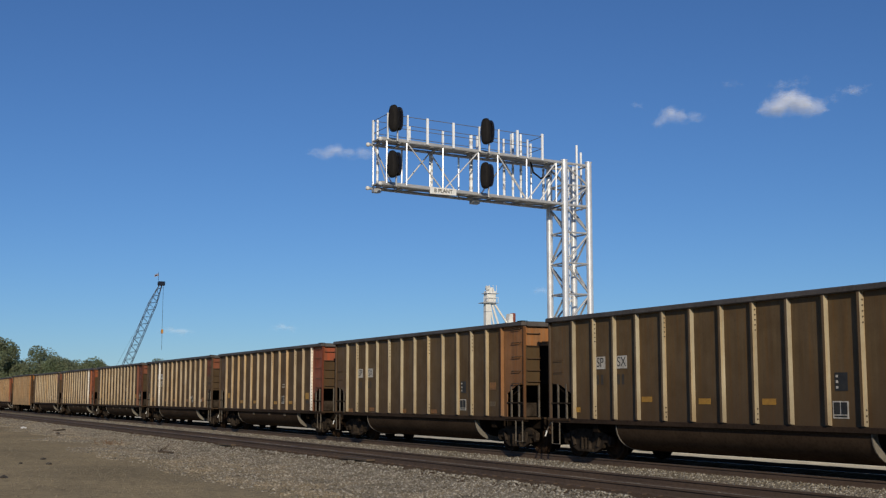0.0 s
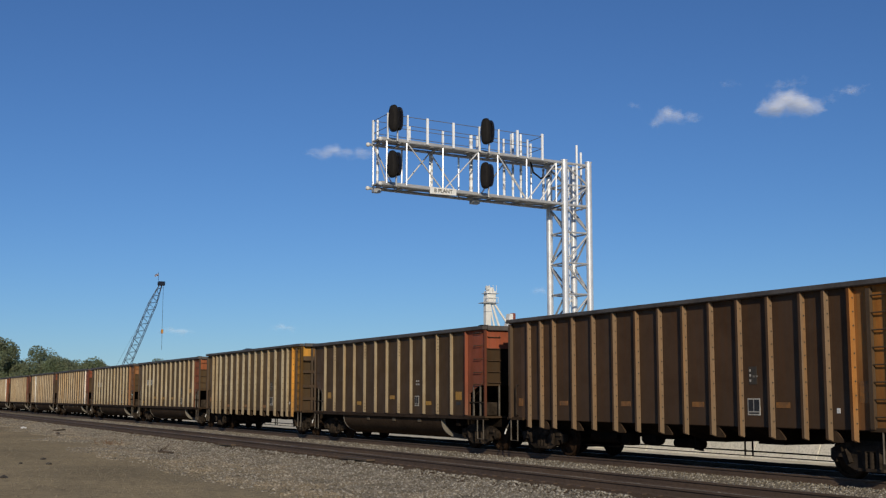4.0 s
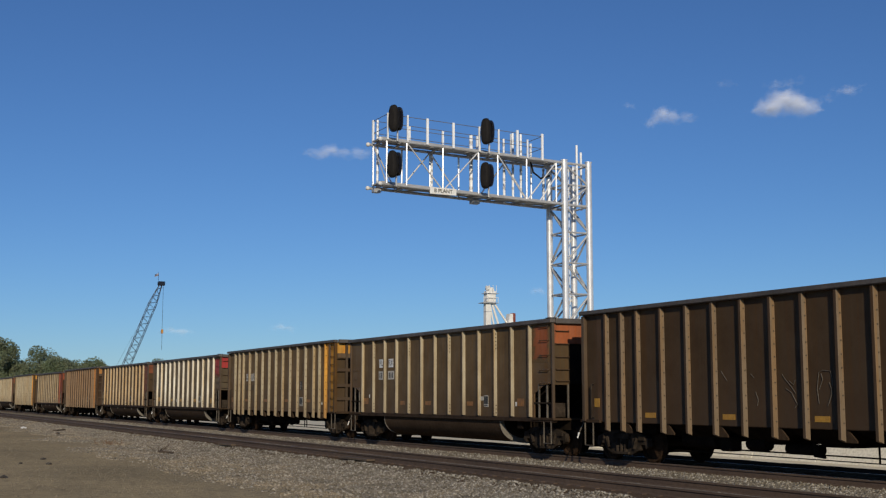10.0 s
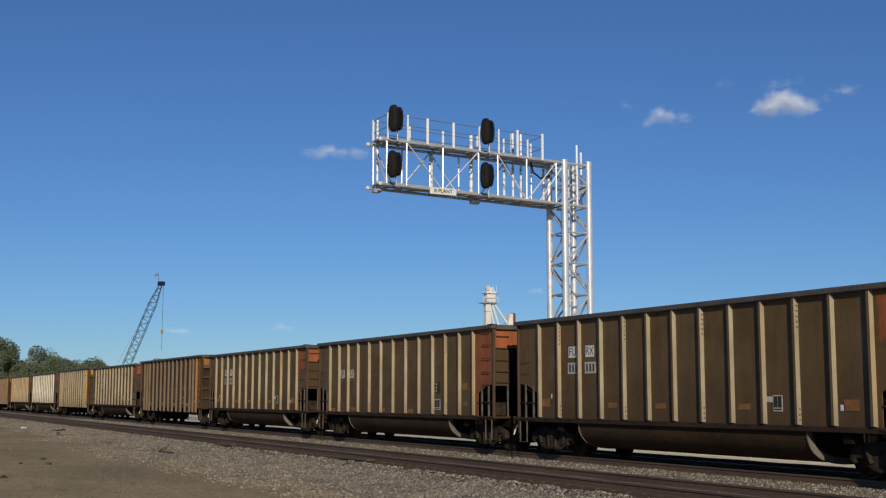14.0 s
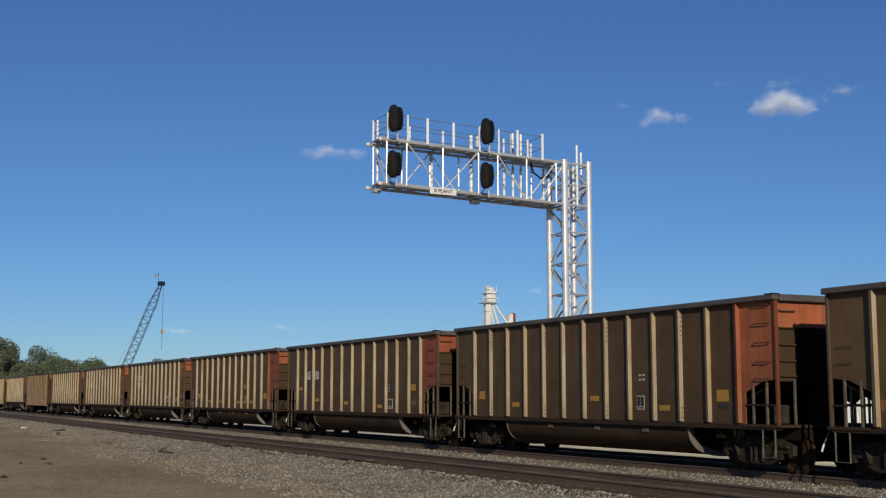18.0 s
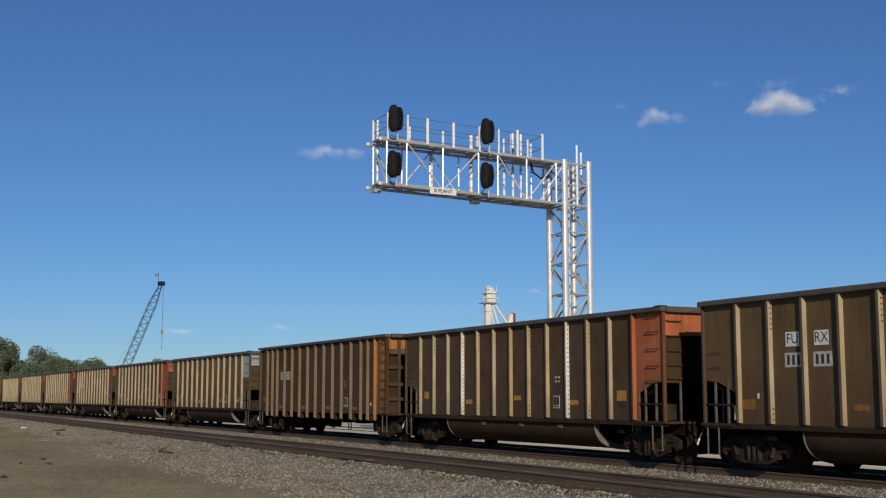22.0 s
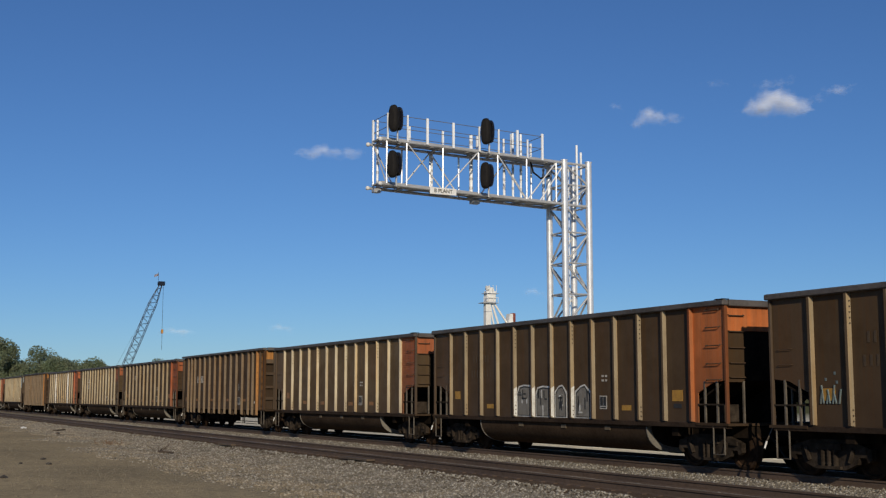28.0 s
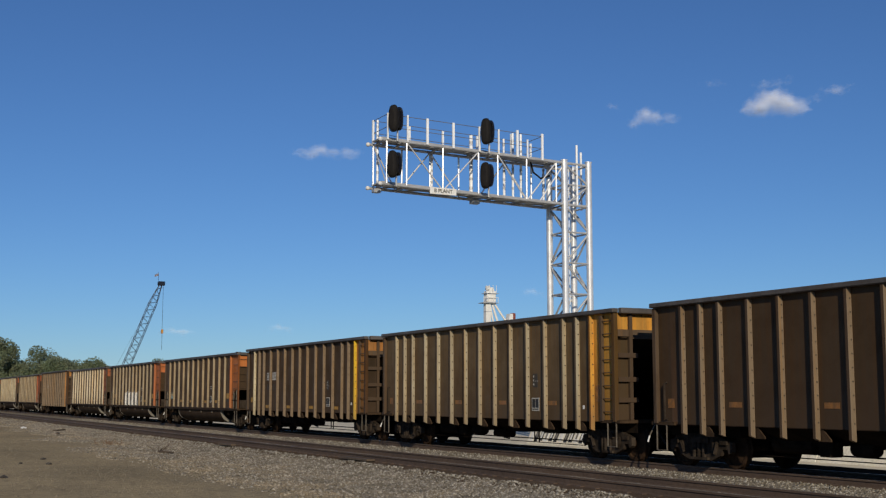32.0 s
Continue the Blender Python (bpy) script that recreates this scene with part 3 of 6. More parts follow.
def stirrup():
    return bent(bmesh.new(), [(-0.19, 0, 0), (-0.19, 0, -0.60), (0.19, 0, -0.60), (0.19, 0, 0)], 0.02, 5)


def add_couplers(car, reach):
    bm = block(reach - 0.5, 7.72, -0.09, 0.09, 0.76, 0.94, 0.02)
    box(bm, 7.72, 8.0, -0.16, 0.10, 0.72, 0.98, 0.04)
    box(bm, 7.96, 8.09, -0.16, -0.05, 0.74, 0.97, 0.03)
    coupler = finish(bm, "coupler")
    hose = finish(bent(bmesh.new(), [(7.35, -0.35, 0.80), (7.6, -0.38, 0.62), (7.85, -0.33, 0.30), (8.07, -0.12, 0.24)], 0.028, 6), "air_hose")
    lever = finish(bent(bmesh.new(), [(7.74, 0.10, 0.99), (7.60, 0.30, 0.99), (7.58, 1.30, 0.99), (7.62, 1.44, 0.70)], 0.016, 5), "uncoupling_lever")
    # white tip paints the sun's sparkle seen by the couplers
    handle = finish(pipe((7.62, 1.44, 0.70), (7.66, 1.47, 0.55), 0.021, 8), "lever_handle")
    for s in (0, 180):
        part("coupler", coupler, M_UNDER, car, turn=(0, 0, s))
        part("air_hose", hose, M_RUBBER, car, turn=(0, 0, s))
        rod = part("uncoupling_lever", lever, M_STEP, car, turn=(0, 0, s))
        part("lever_handle", handle, M_WHITE, rod)
    # draft boxes widened into dark fillers under the car ends
    for e in (-1, 1):
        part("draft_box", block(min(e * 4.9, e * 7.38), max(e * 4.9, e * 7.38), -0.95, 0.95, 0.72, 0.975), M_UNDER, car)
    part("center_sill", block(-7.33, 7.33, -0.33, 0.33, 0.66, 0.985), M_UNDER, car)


def bolt_up(bm, heights, x):
    """A rib with a face darkened by dirt and painted shade, and dark bolt heads down its flange."""
    plain = set(bm.faces)
    for z in heights:
        tube(bm, (x - 0.01, -0.035, z), (x + 0.016, -0.04, z), 0.019, 6)
    bm.normal_update()
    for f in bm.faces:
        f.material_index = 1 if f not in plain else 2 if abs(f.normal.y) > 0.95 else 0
    me = finish(bm, "rib")
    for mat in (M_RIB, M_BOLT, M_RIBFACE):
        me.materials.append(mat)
    return me


def gondola():
    car = new("coal_gondola")
    tagged(car, category="rail car", group="coal train cars")
    main = [(-6.15, 1.03), (6.15, 1.03), (6.15, 3.67), (-6.15, 3.67)]
    wall = finish(plate(main, -0.015, 0.015), "side_wall")
    corner = finish(plate([(6.154, 1.03), (6.30, 1.03), (6.30, 1.72), (6.85, 1.95), (7.30, 2.0), (7.30, 3.67), (6.154, 3.67)], -0.015, 0.015), "corner_panel")
    bm = bmesh.new()
    sect = [(-0.055, 0.0), (-0.044, -0.098), (0.040, -0.098), (0.050, 0.0)]
    lo = [bm.verts.new((x, y, 1.06 if y == 0 else 1.075)) for x, y in sect]
    hi = [bm.verts.new((x, y, 3.665)) for x, y in sect]
    for i in range(4):
        bm.faces.new((lo[i], lo[(i + 1) % 4], hi[(i + 1) % 4], hi[i]))
    bm.faces.new(lo[::-1]), bm.faces.new(hi)
    bmesh.ops.bevel(bm, geom=[e for e in bm.edges if abs(e.verts[0].co.z - e.verts[1].co.z) > 1 and e.verts[0].co.y < -0.06], offset=0.008, segments=1, affect="EDGES")
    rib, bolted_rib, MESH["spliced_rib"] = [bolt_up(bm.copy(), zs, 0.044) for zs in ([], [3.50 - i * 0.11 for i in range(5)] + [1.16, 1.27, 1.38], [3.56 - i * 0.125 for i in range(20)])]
    bm.free()
    chord = block(-7.41, 7.41, -0.09, 0.09, 3.665, 3.78, 0.018)
    box(chord, -7.40, 7.40, -0.06, 0.0, 3.775, 3.79)
    chord = finish(chord, "top_chord")
    sill = finish(block(-7.32, 7.32, -0.075, 0.10, 0.93, 1.05, 0.012), "side_sill")
    post = finish(block(-0.036, 0.036, -0.04, 0.04, 1.0, 3.66, 0.01), "corner_post")
    grab = finish(grab_iron(0.46, 0.06, 0.02), "grab_iron")
    thin_grab = finish(grab_iron(0.40, 0.04, 0.01, 0.008), "grab_iron")
    step = finish(stirrup(), "sill_step")
    stanchion = finish(block(-0.022, 0.022, -0.022, 0.022, 1.02, 1.98), "stanchion")
    for s in (-1, 1):
        t = 0 if s < 0 else 180
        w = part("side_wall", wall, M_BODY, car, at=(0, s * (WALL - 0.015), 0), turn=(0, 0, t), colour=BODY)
        for i, x in enumerate(GON_RIBS):
            part("rib", bolted_rib if i % 3 == 1 else rib, M_RIB, car, at=(x, s * WALL, 0), turn=(0, 0, t), colour=RIB)
        for e in (-1, 1):
            # the plate's own corner lies at +x; a half turn carries it to the other end
            flip = (0, 0, 0) if e > 0 else (0, 0, 180)
            part("corner_panel" if e > 0 else "plain_corner_panel", corner, M_END, car, at=(0, s * (WALL - 0.015), 0), turn=flip, colour=BODY)
            cp = part("corner_post", post, M_BODY, car, at=(e * 7.34, s * 1.48, 0), colour=(0.092, 0.068, 0.048))
            part("sill_step", step, M_STEP, car, at=(e * 7.05, s * 1.50, 0.96))
            for z in ((3.60, 3.21, 2.80, 2.39, 2.03) if e > 0 else (2.62, 2.30)):
                part("grab_iron", grab if e > 0 else thin_grab, M_BODY, car, at=(e * 6.92, s * (WALL + 0.002), z), turn=(0, 0, t), colour=(0.115, 0.078, 0.048))
            for x in (6.55, 6.98):
                part("stanchion", stanchion, M_STEP, car, at=(e * x, s * 1.46, 0))
            part("guard_bar", block(6.32, 7.30, -0.018, 0.018, -0.018, 0.018), M_TRUCK, car, at=(0, s * 1.47, 1.46), turn=(0, 0, 0 if e > 0 else 180))
        part("top_chord", chord, M_CHORD, car, at=(0, s * 1.51, 0))
        part("side_sill", sill, M_SILL, car, at=(0, s * 1.44, 0), turn=(0, 0, t))
    band = finish(block(-0.02, 0.02, -1.43, 1.43, 3.10, 3.66), "end_band")
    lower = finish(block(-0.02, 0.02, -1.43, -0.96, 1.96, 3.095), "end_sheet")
    # middle of the end split off, the next car's shadow in its colour
    shaded_middle = finish(block(-0.05, -0.03, -0.955, 0.955, 1.98, 3.095), "end_center_sheet")
    slope = finish(plate([(7.28, 1.99), (7.20, 1.99), (4.95, 0.98), (5.05, 0.96)], -1.42, 1.42), "slope_sheet")
    web = finish(plate([(5.15, 1.05), (7.18, 1.05), (7.18, 1.93)], -0.015, 0.015), "web_plate")
    across = finish(block(-0.08, 0.08, -1.42, 1.42, 3.645, 3.79, 0.015), "end_chord")
    deck = finish(block(6.30, 7.42, -1.54, 1.54, 0.99, 1.045), "end_platform")
    rung = finish(grab_iron(0.42, 0.05, 0.02), "end_rung")
    cap_plate = finish(block(-0.16, 0.13, -0.10, 0.10, 0.0, 0.018, 0.006), "corner_cap")
    for e in (-1, 1):
        t = 0 if e > 0 else 180
        part("end_band" if e > 0 else "plain_end_band", band, M_END, car, at=(e * 7.30, 0, 0), turn=(0, 0, t), colour=BODY)
        for h in (0, 180):
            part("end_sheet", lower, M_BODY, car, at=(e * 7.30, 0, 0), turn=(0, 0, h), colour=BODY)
        part("end_center_sheet", shaded_middle, M_UNDER, car, at=(e * 7.30, 0, 0), turn=(0, 0, t))
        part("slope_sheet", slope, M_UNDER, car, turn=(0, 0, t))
        part("end_chord", across, M_CHORD, car, at=(e * 7.36, 0, 0))
        part("end_platform", deck, M_TUB, car, turn=(0, 0, t))
        for h in (-1, 1) if e > 0 else ():
            part("corner_cap", cap_plate, M_UNDER, car, at=(7.28, h * 1.50, 3.792))
        for z in (3.46, 3.10, 2.74, 2.40, 2.08):
            part("end_rung", rung, M_BODY, car, at=(e * 7.325, -e * 1.18, z), turn=(0, 0, 90 * e), colour=(0.09, 0.055, 0.03))
        part("web_plate", web, M_UNDER, car, turn=(0, 0, t))
        for h in (-1, 1):
            part("stanchion", stanchion, M_STEP, car, at=(e * 7.30, h * 0.98, 0))
        part("brake_box", block(6.72, 7.02, -1.30, -0.85, 1.06, 1.46, 0.02), M_TRUCK, car, turn=(0, 0, t))
    part("brake_wheel", turn_shape([(0.24, -0.015), (0.27, 0.0), (0.24, 0.015), (0.06, 0.012), (0.06, -0.012)], 18), M_UNDER, car, at=(7.46, 0.5, 1.75), turn=(0, 0, 90))
    # the tub between the trucks
    n, rows = 20, []
    bm = bmesh.new()
    for x in (-4.27, 4.22):
        rows.append([bm.verts.new((x, -1.42 * math.copysign(abs(math.cos(math.pi * i / n)) ** 0.6, math.cos(math.pi * i / n)), 0.96 - 0.70 * math.sin(math.pi * i / n) ** 0.8)) for i in range(n + 1)])
    for i in range(n):
        bm.faces.new((rows[0][i], rows[0][i + 1], rows[1][i + 1], rows[1][i]))
    tub = part("tub", bm, M_TUB, car)
    for poly in tub.data.polygons:
        poly.use_smooth = True
    lip = [(1.44 * math.copysign(abs(math.cos(math.pi * i / n)) ** 0.6, math.cos(math.pi * i / n)), 0.96 - 0.72 * math.sin(math.pi * i / n) ** 0.8) for i in range(n + 1)]
    bm = bmesh.new()
    a = [bm.verts.new((0, y, z)) for y, z in lip]
    b = [bm.verts.new((0.03, y, z)) for y, z in lip]
    bm.faces.new(a), bm.faces.new(b[::-1])
    for i in range(n + 1):
        bm.faces.new((a[i], a[(i + 1) % (n + 1)], b[(i + 1) % (n + 1)], b[i]))
    cap = finish(bm, "tub_end")
    # near-black disc before the tub end, standing for its shadowed middle
    bulkhead = bmesh.new()
    a, b = [[bulkhead.verts.new((x, 0.90 * y, 0.955 - 0.80 * (0.955 - z))) for y, z in lip] for x in (0.0, 0.012)]
    bulkhead.faces.new(a), bulkhead.faces.new(b[::-1])
    for i in range(n + 1):
        bulkhead.faces.new((a[i], a[(i + 1) % (n + 1)], b[(i + 1) % (n + 1)], b[i]))
    bulkhead = finish(bulkhead, "bulkhead")
    for x, dx in ((-4.30, -0.013), (4.22, 0.031)):
        end = part("tub_end", cap, M_LIP, car, at=(x, 0, 0))
        part("bulkhead", bulkhead, M_UNDER, end, at=(dx, 0, 0))
    part("floor_sheet", block(-5.1, 5.1, -1.42, 1.42, 0.955, 0.985), M_UNDER, car)
    for x in (-5.3, 5.3):
        part("cross_bearer", block(x - 0.12, x + 0.12, -1.38, 1.38, 0.72, 0.95), M_UNDER, car)
    add_couplers(car, 7.3)
    for x in (-TRUCK_X, TRUCK_X):
        add_truck(car, x)
    return car


def hopper():
    car = new("coal_hopper_car")
    tagged(car, category="rail car", group="coal train cars")
    main = [(-6.20, 1.00), (6.20, 1.00), (6.20, 3.77), (-6.20, 3.77)]
    wall = finish(plate(main, -0.015, 0.015), "side_wall")
    corner = finish(block(6.204, 6.68, -0.015, 0.015, 1.0, 3.77), "corner_panel")
    bm = bmesh.new()
    sect = [(-0.050, 0.0), (-0.048, -0.108), (0.044, -0.108), (0.054, 0.0)]
    lo = [bm.verts.new((x, y, z)) for (x, y), z in zip(sect, (0.76, 0.80, 0.80, 0.76))]
    hi = [bm.verts.new((x, y, 3.755)) for x, y in sect]
    for i in range(4):
        bm.faces.new((lo[i], lo[(i + 1) % 4], hi[(i + 1) % 4], hi[i]))
    bm.faces.new(lo[::-1]), bm.faces.new(hi)
    bmesh.ops.bevel(bm, geom=[e for e in bm.edges if abs(e.verts[0].co.z - e.verts[1].co.z) > 1 and e.verts[0].co.y < -0.06], offset=0.010, segments=1, affect="EDGES")
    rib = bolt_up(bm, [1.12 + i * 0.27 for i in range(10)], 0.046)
    foot = finish(plate([(-0.06, 1.0), (0.06, 1.0), (0.30, 0.78), (0.30, 0.74), (-0.06, 0.74)], -0.02, 0.02), "rib_gusset")
    chord = block(-7.32, 7.32, -0.10, 0.09, 3.76, 3.87, 0.018)
    chord = finish(chord, "top_chord")
    post = finish(block(-0.07, 0.07, -0.06, 0.06, 1.0, 3.74, 0.012), "corner_post")
    lpost = finish(block(-0.05, 0.05, -0.06, 0.02, 1.02, 3.70), "ladder_post")
    rung = finish(pipe((-0.21, 0, 0), (0.21, 0, 0), 0.016, 6), "ladder_rung")
    step = finish(stirrup(), "sill_step")
    back = finish(block(6.684, 7.19, -0.015, 0.015, 1.0, 3.77), "ladder_backing")
    for s in (-1, 1):
        t = 0 if s < 0 else 180
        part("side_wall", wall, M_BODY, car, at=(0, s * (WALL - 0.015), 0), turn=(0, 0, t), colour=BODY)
        for i, x in enumerate(HOP_RIBS):
            nm = "end_rib" if i == len(HOP_RIBS) - 1 else "first_rib" if i == 0 else "rib"
            part(nm, rib, M_RIB, car, at=(x, s * WALL, 0), turn=(0, 0, t), colour=RIB)
            if i % 2:
                part("rib_gusset", foot, M_TUB, car, at=(x, s * (WALL - 0.05), 0), turn=(0, 0, 0))
        for e in (-1, 1):
            flip = (0, 0, 0) if e > 0 else (0, 0, 180)
            part("corner_panel" if e > 0 else "plain_corner_panel", corner, M_END, car, at=(0, s * (WALL - 0.015), 0), turn=flip, colour=BODY)
            part("corner_post", post, M_BODY, car, at=(e * 7.22, s * 1.50, 0), colour=(0.10, 0.07, 0.045))
            part("sill_step", step, M_STEP, car, at=(e * 7.05, s * 1.50, 0.98))
            if e > 0:
                part("ladder_backing", back, M_END, car, at=(0, s * (WALL - 0.02), 0), colour=BODY)
                part("ladder_post", lpost, M_BODY, car, at=(6.66, s * (WALL + 0.03), 0), turn=(0, 0, t), colour=(0.10, 0.07, 0.045))
                for i in range(8):
                    part("ladder_rung", rung, M_BODY, car, at=(6.91, s * (WALL + 0.06), 1.25 + i * 0.33), colour=(0.13, 0.09, 0.05))
            else:
                part("plain_corner_panel", back, M_BODY, car, at=(0, s * (WALL - 0.02), 0), turn=(0, 0, 180), colour=BODY)
                part("handrail", bent(bmesh.new(), [(-7.25, -0.0, 1.10), (-7.25, -0.09, 1.12), (-7.25, -0.09, 1.95), (-7.25, 0, 1.97)], 0.018, 5), M_TRUCK, car, at=(0, s * 1.46, 0), turn=(0, 0, 0))
                part("handrail", bent(bmesh.new(), [(-6.85, -0.0, 1.10), (-6.85, -0.09, 1.12), (-6.85, -0.09, 1.95), (-6.85, 0, 1.97)], 0.022, 5), M_TRUCK, car, at=(0, s * 1.46, 0), turn=(0, 0, 0))
        part("top_chord", chord, M_CHORD, car, at=(0, s * 1.52, 0))
        part("side_sill", block(-6.9, 6.9, -0.06, 0.06, 0.985, 1.04), M_TUB, car, at=(0, s * 1.40, 0))
    band = finish(block(-0.02, 0.02, -1.43, 1.43, 3.34, 3.77), "end_band")
    bolt = finish(pipe((0.015, 0, 0), (0.036, 0, 0), 0.02, 6), "bolt")
    strip = finish(block(-0.02, 0.02, -1.43, -1.0, 1.05, 3.12), "end_sheet")
    beam = finish(block(-0.05, 0.07, -1.45, -0.84, -0.06, 0.06), "end_beam")
    inner = finish(block(-0.05, 0.05, -0.05, 0.05, 1.05, 3.74), "end_post")
    lintel = block(-0.04, 0.04, -1.43, 1.43, 3.16, 3.335)
    box(lintel, -0.09, 0.09, -1.0, 1.0, 3.10, 3.155)
    lintel = finish(lintel, "end_lintel")
    across = finish(block(-0.08, 0.08, -1.42, 1.42, 3.74, 3.88, 0.015), "end_chord")
    slope = finish(plate([(7.26, 3.12), (7.18, 3.12), (4.60, 1.02), (4.70, 0.98)], -1.42, 1.42), "slope_sheet")
    deck = finish(block(6.55, 7.42, -1.52, 1.52, 0.97, 1.045), "end_platform")
    for e in (-1, 1):
        t = 0 if e > 0 else 180
        part("end_band" if e > 0 else "plain_end_band", band, M_END, car, at=(e * 7.20, 0, 0), colour=BODY)
        for h in (-1, 1):
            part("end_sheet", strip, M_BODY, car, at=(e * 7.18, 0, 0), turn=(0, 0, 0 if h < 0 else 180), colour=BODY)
            # posts and beams carry the next car's shade in their dark colour
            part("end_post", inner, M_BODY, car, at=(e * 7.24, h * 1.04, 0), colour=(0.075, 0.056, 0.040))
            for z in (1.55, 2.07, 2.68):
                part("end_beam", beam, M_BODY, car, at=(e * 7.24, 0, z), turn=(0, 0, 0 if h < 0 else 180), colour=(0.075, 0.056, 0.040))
        part("end_lintel", lintel, M_BODY, car, at=(e * 7.23, 0, 0), colour=(0.12, 0.085, 0.055))
        part("end_chord", across, M_CHORD, car, at=(e * 7.36, 0, 0))
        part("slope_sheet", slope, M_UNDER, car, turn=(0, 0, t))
        part("end_platform", deck, M_TUB, car, turn=(0, 0, t))
        for i in range(10 if e > 0 else 0):
            part("bolt", bolt, M_BOLT, car, at=(7.20, -1.32 + i * 0.22, 3.70))
    # discharge bays, air gear and rods underneath
    for x in (-3.0, -1.0, 1.0, 3.0):
        bm = bmesh.new()
        top = [bm.verts.new((x + a * 0.95, b * 1.38, 1.0)) for a, b in ((-1, -1), (1, -1), (1, 1), (-1, 1))]
        bot = [bm.verts.new((x + a * 0.5, b * 0.85, 0.66)) for a, b in ((-1, -1), (1, -1), (1, 1), (-1, 1))]
        for i in range(4):
            bm.faces.new((top[i], top[(i + 1) % 4], bot[(i + 1) % 4], bot[i]))
        bm.faces.new(bot), bm.faces.new(top[::-1])
        bay = part("discharge_bay", bm, M_UNDER, car)
        part("gate", block(x - 0.42, x + 0.42, -0.8, 0.8, 0.60, 0.655), M_UNDER, bay)
    part("air_reservoir", pipe((-3.9, -0.75, 0.62), (-2.7, -0.75, 0.62), 0.19, 14), M_UNDER, car)
    part("control_valve", block(-2.5, -2.1, -0.95, -0.6, 0.40, 0.74, 0.04), M_UNDER, car)
    part("brake_cylinder", pipe((-1.6, -0.8, 0.60), (-1.0, -0.8, 0.60), 0.15, 12), M_UNDER, car)
    part("gate_cylinder", pipe((-0.6, -0.6, 0.52), (0.4, -0.6, 0.52), 0.12, 12), M_UNDER, car)
    part("operating_lever", bent(bmesh.new(), [(0.5, -0.9, 0.75), (0.6, -1.0, 0.42), (0.9, -1.0, 0.40)], 0.03, 6), M_UNDER, car)
    part("brake_rod", pipe((-3.9, -0.45, 0.42), (4.6, -0.45, 0.40), 0.018, 5), M_UNDER, car)
    part("train_line", pipe((-4.2, -0.95, 0.36), (5.0, -0.95, 0.33), 0.012, 5), M_UNDER, car)
    for x in (2.3, 2.55):
        part("rod_hanger", pipe((x, -0.95, 0.72), (x, -0.95, 0.33), 0.022, 5), M_UNDER, car)
    add_couplers(car, 7.3)
    for x in (-TRUCK_X, TRUCK_X):
        add_truck(car, x)
    return car


ORANGE, RED, DEEP, YELLOW, AMBER = (0.37, 0.112, 0.045), (0.32, 0.085, 0.044), (0.22, 0.075, 0.042), (0.60, 0.31, 0.055), (0.42, 0.19, 0.050)
LIGHT_BODY, LIGHT_RIB = (0.165, 0.132, 0.086), (0.78, 0.75, 0.64)
DARK_BODY, DARK_RIB = (0.082, 0.051, 0.025), (0.34, 0.280, 0.190)
Y_MARK = -(WALL + 0.006)


def plaque(car, name, x, z, w, h, mat, label=""):
    return part(name, block(x - w / 2, x + w / 2, Y_MARK - 0.003, Y_MARK + 0.003, z - h / 2, z + h / 2), mat, car, label)


def letters(car, text, x, z, size, mat):
    return part("lettering", lettering(text, size, mat), mat, car, at=(x, Y_MARK - 0.006, z))


def bars(car, x, z, n, w, h, mat, step):
    """Characters that cannot be told, as plain bars."""
    for i in range(n):
        part("stencil_bar", block(x + i * step - w / 2, x + i * step + w / 2, Y_MARK - 0.005, Y_MARK - 0.001, z - h / 2, z + h / 2), mat, car)


def data_box(car, x, z, w=0.34, h=0.32):
    """White consolidated stencil with its dark fields."""
    p = plaque(car, "data_stencil", x, z, w, h, M_STENCIL)
    for i in (-1, 1):
        part("dark_field", block(x + i * w * 0.23 - w * 0.195, x + i * w * 0.23 + w * 0.195, Y_MARK - 0.009, Y_MARK - 0.004, z - h * 0.26, z + h * 0.43), M_INK, p)
    part("dark_field", block(x - w * 0.4, x + w * 0.4, Y_MARK - 0.009, Y_MARK - 0.004, z - h * 0.42, z - h * 0.33), M_INK, p)


def marks_spsx(car, reflectors, mat):
    for x, t in ((-4.89, "SP"), (-3.93, "SX")):
        plaque(car, "mark_plate", x, 2.50, 0.46, 0.32, M_STENCIL)
        letters(car, t, x, 2.50, 0.34, M_INK)
    bars(car, -5.00, 2.07, 2, 0.10, 0.25, M_FAINT, 0.20)
    bars(car, -4.07, 2.07, 2, 0.10, 0.25, M_FAINT, 0.20)
    plaque(car, "dark_stencil", 3.54, 1.93, 0.34, 0.36, M_INK)
    for z in (2.04, 1.93, 1.82):
        bars(car, 3.43, z, 1, 0.06, 0.05, M_STENCIL, 0.14)
    data_box(car, 3.50, 1.38, 0.42, 0.34)
    for x, z in reflectors:
        plaque(car, "reflector", x, z, 0.42, 0.13, mat)
    plaque(car, "reflector", 5.45, 1.95, 0.38, 0.22, mat)
    plaque(car, "grey_tag", 5.45, 1.42, 0.34, 0.14, M_TAN)


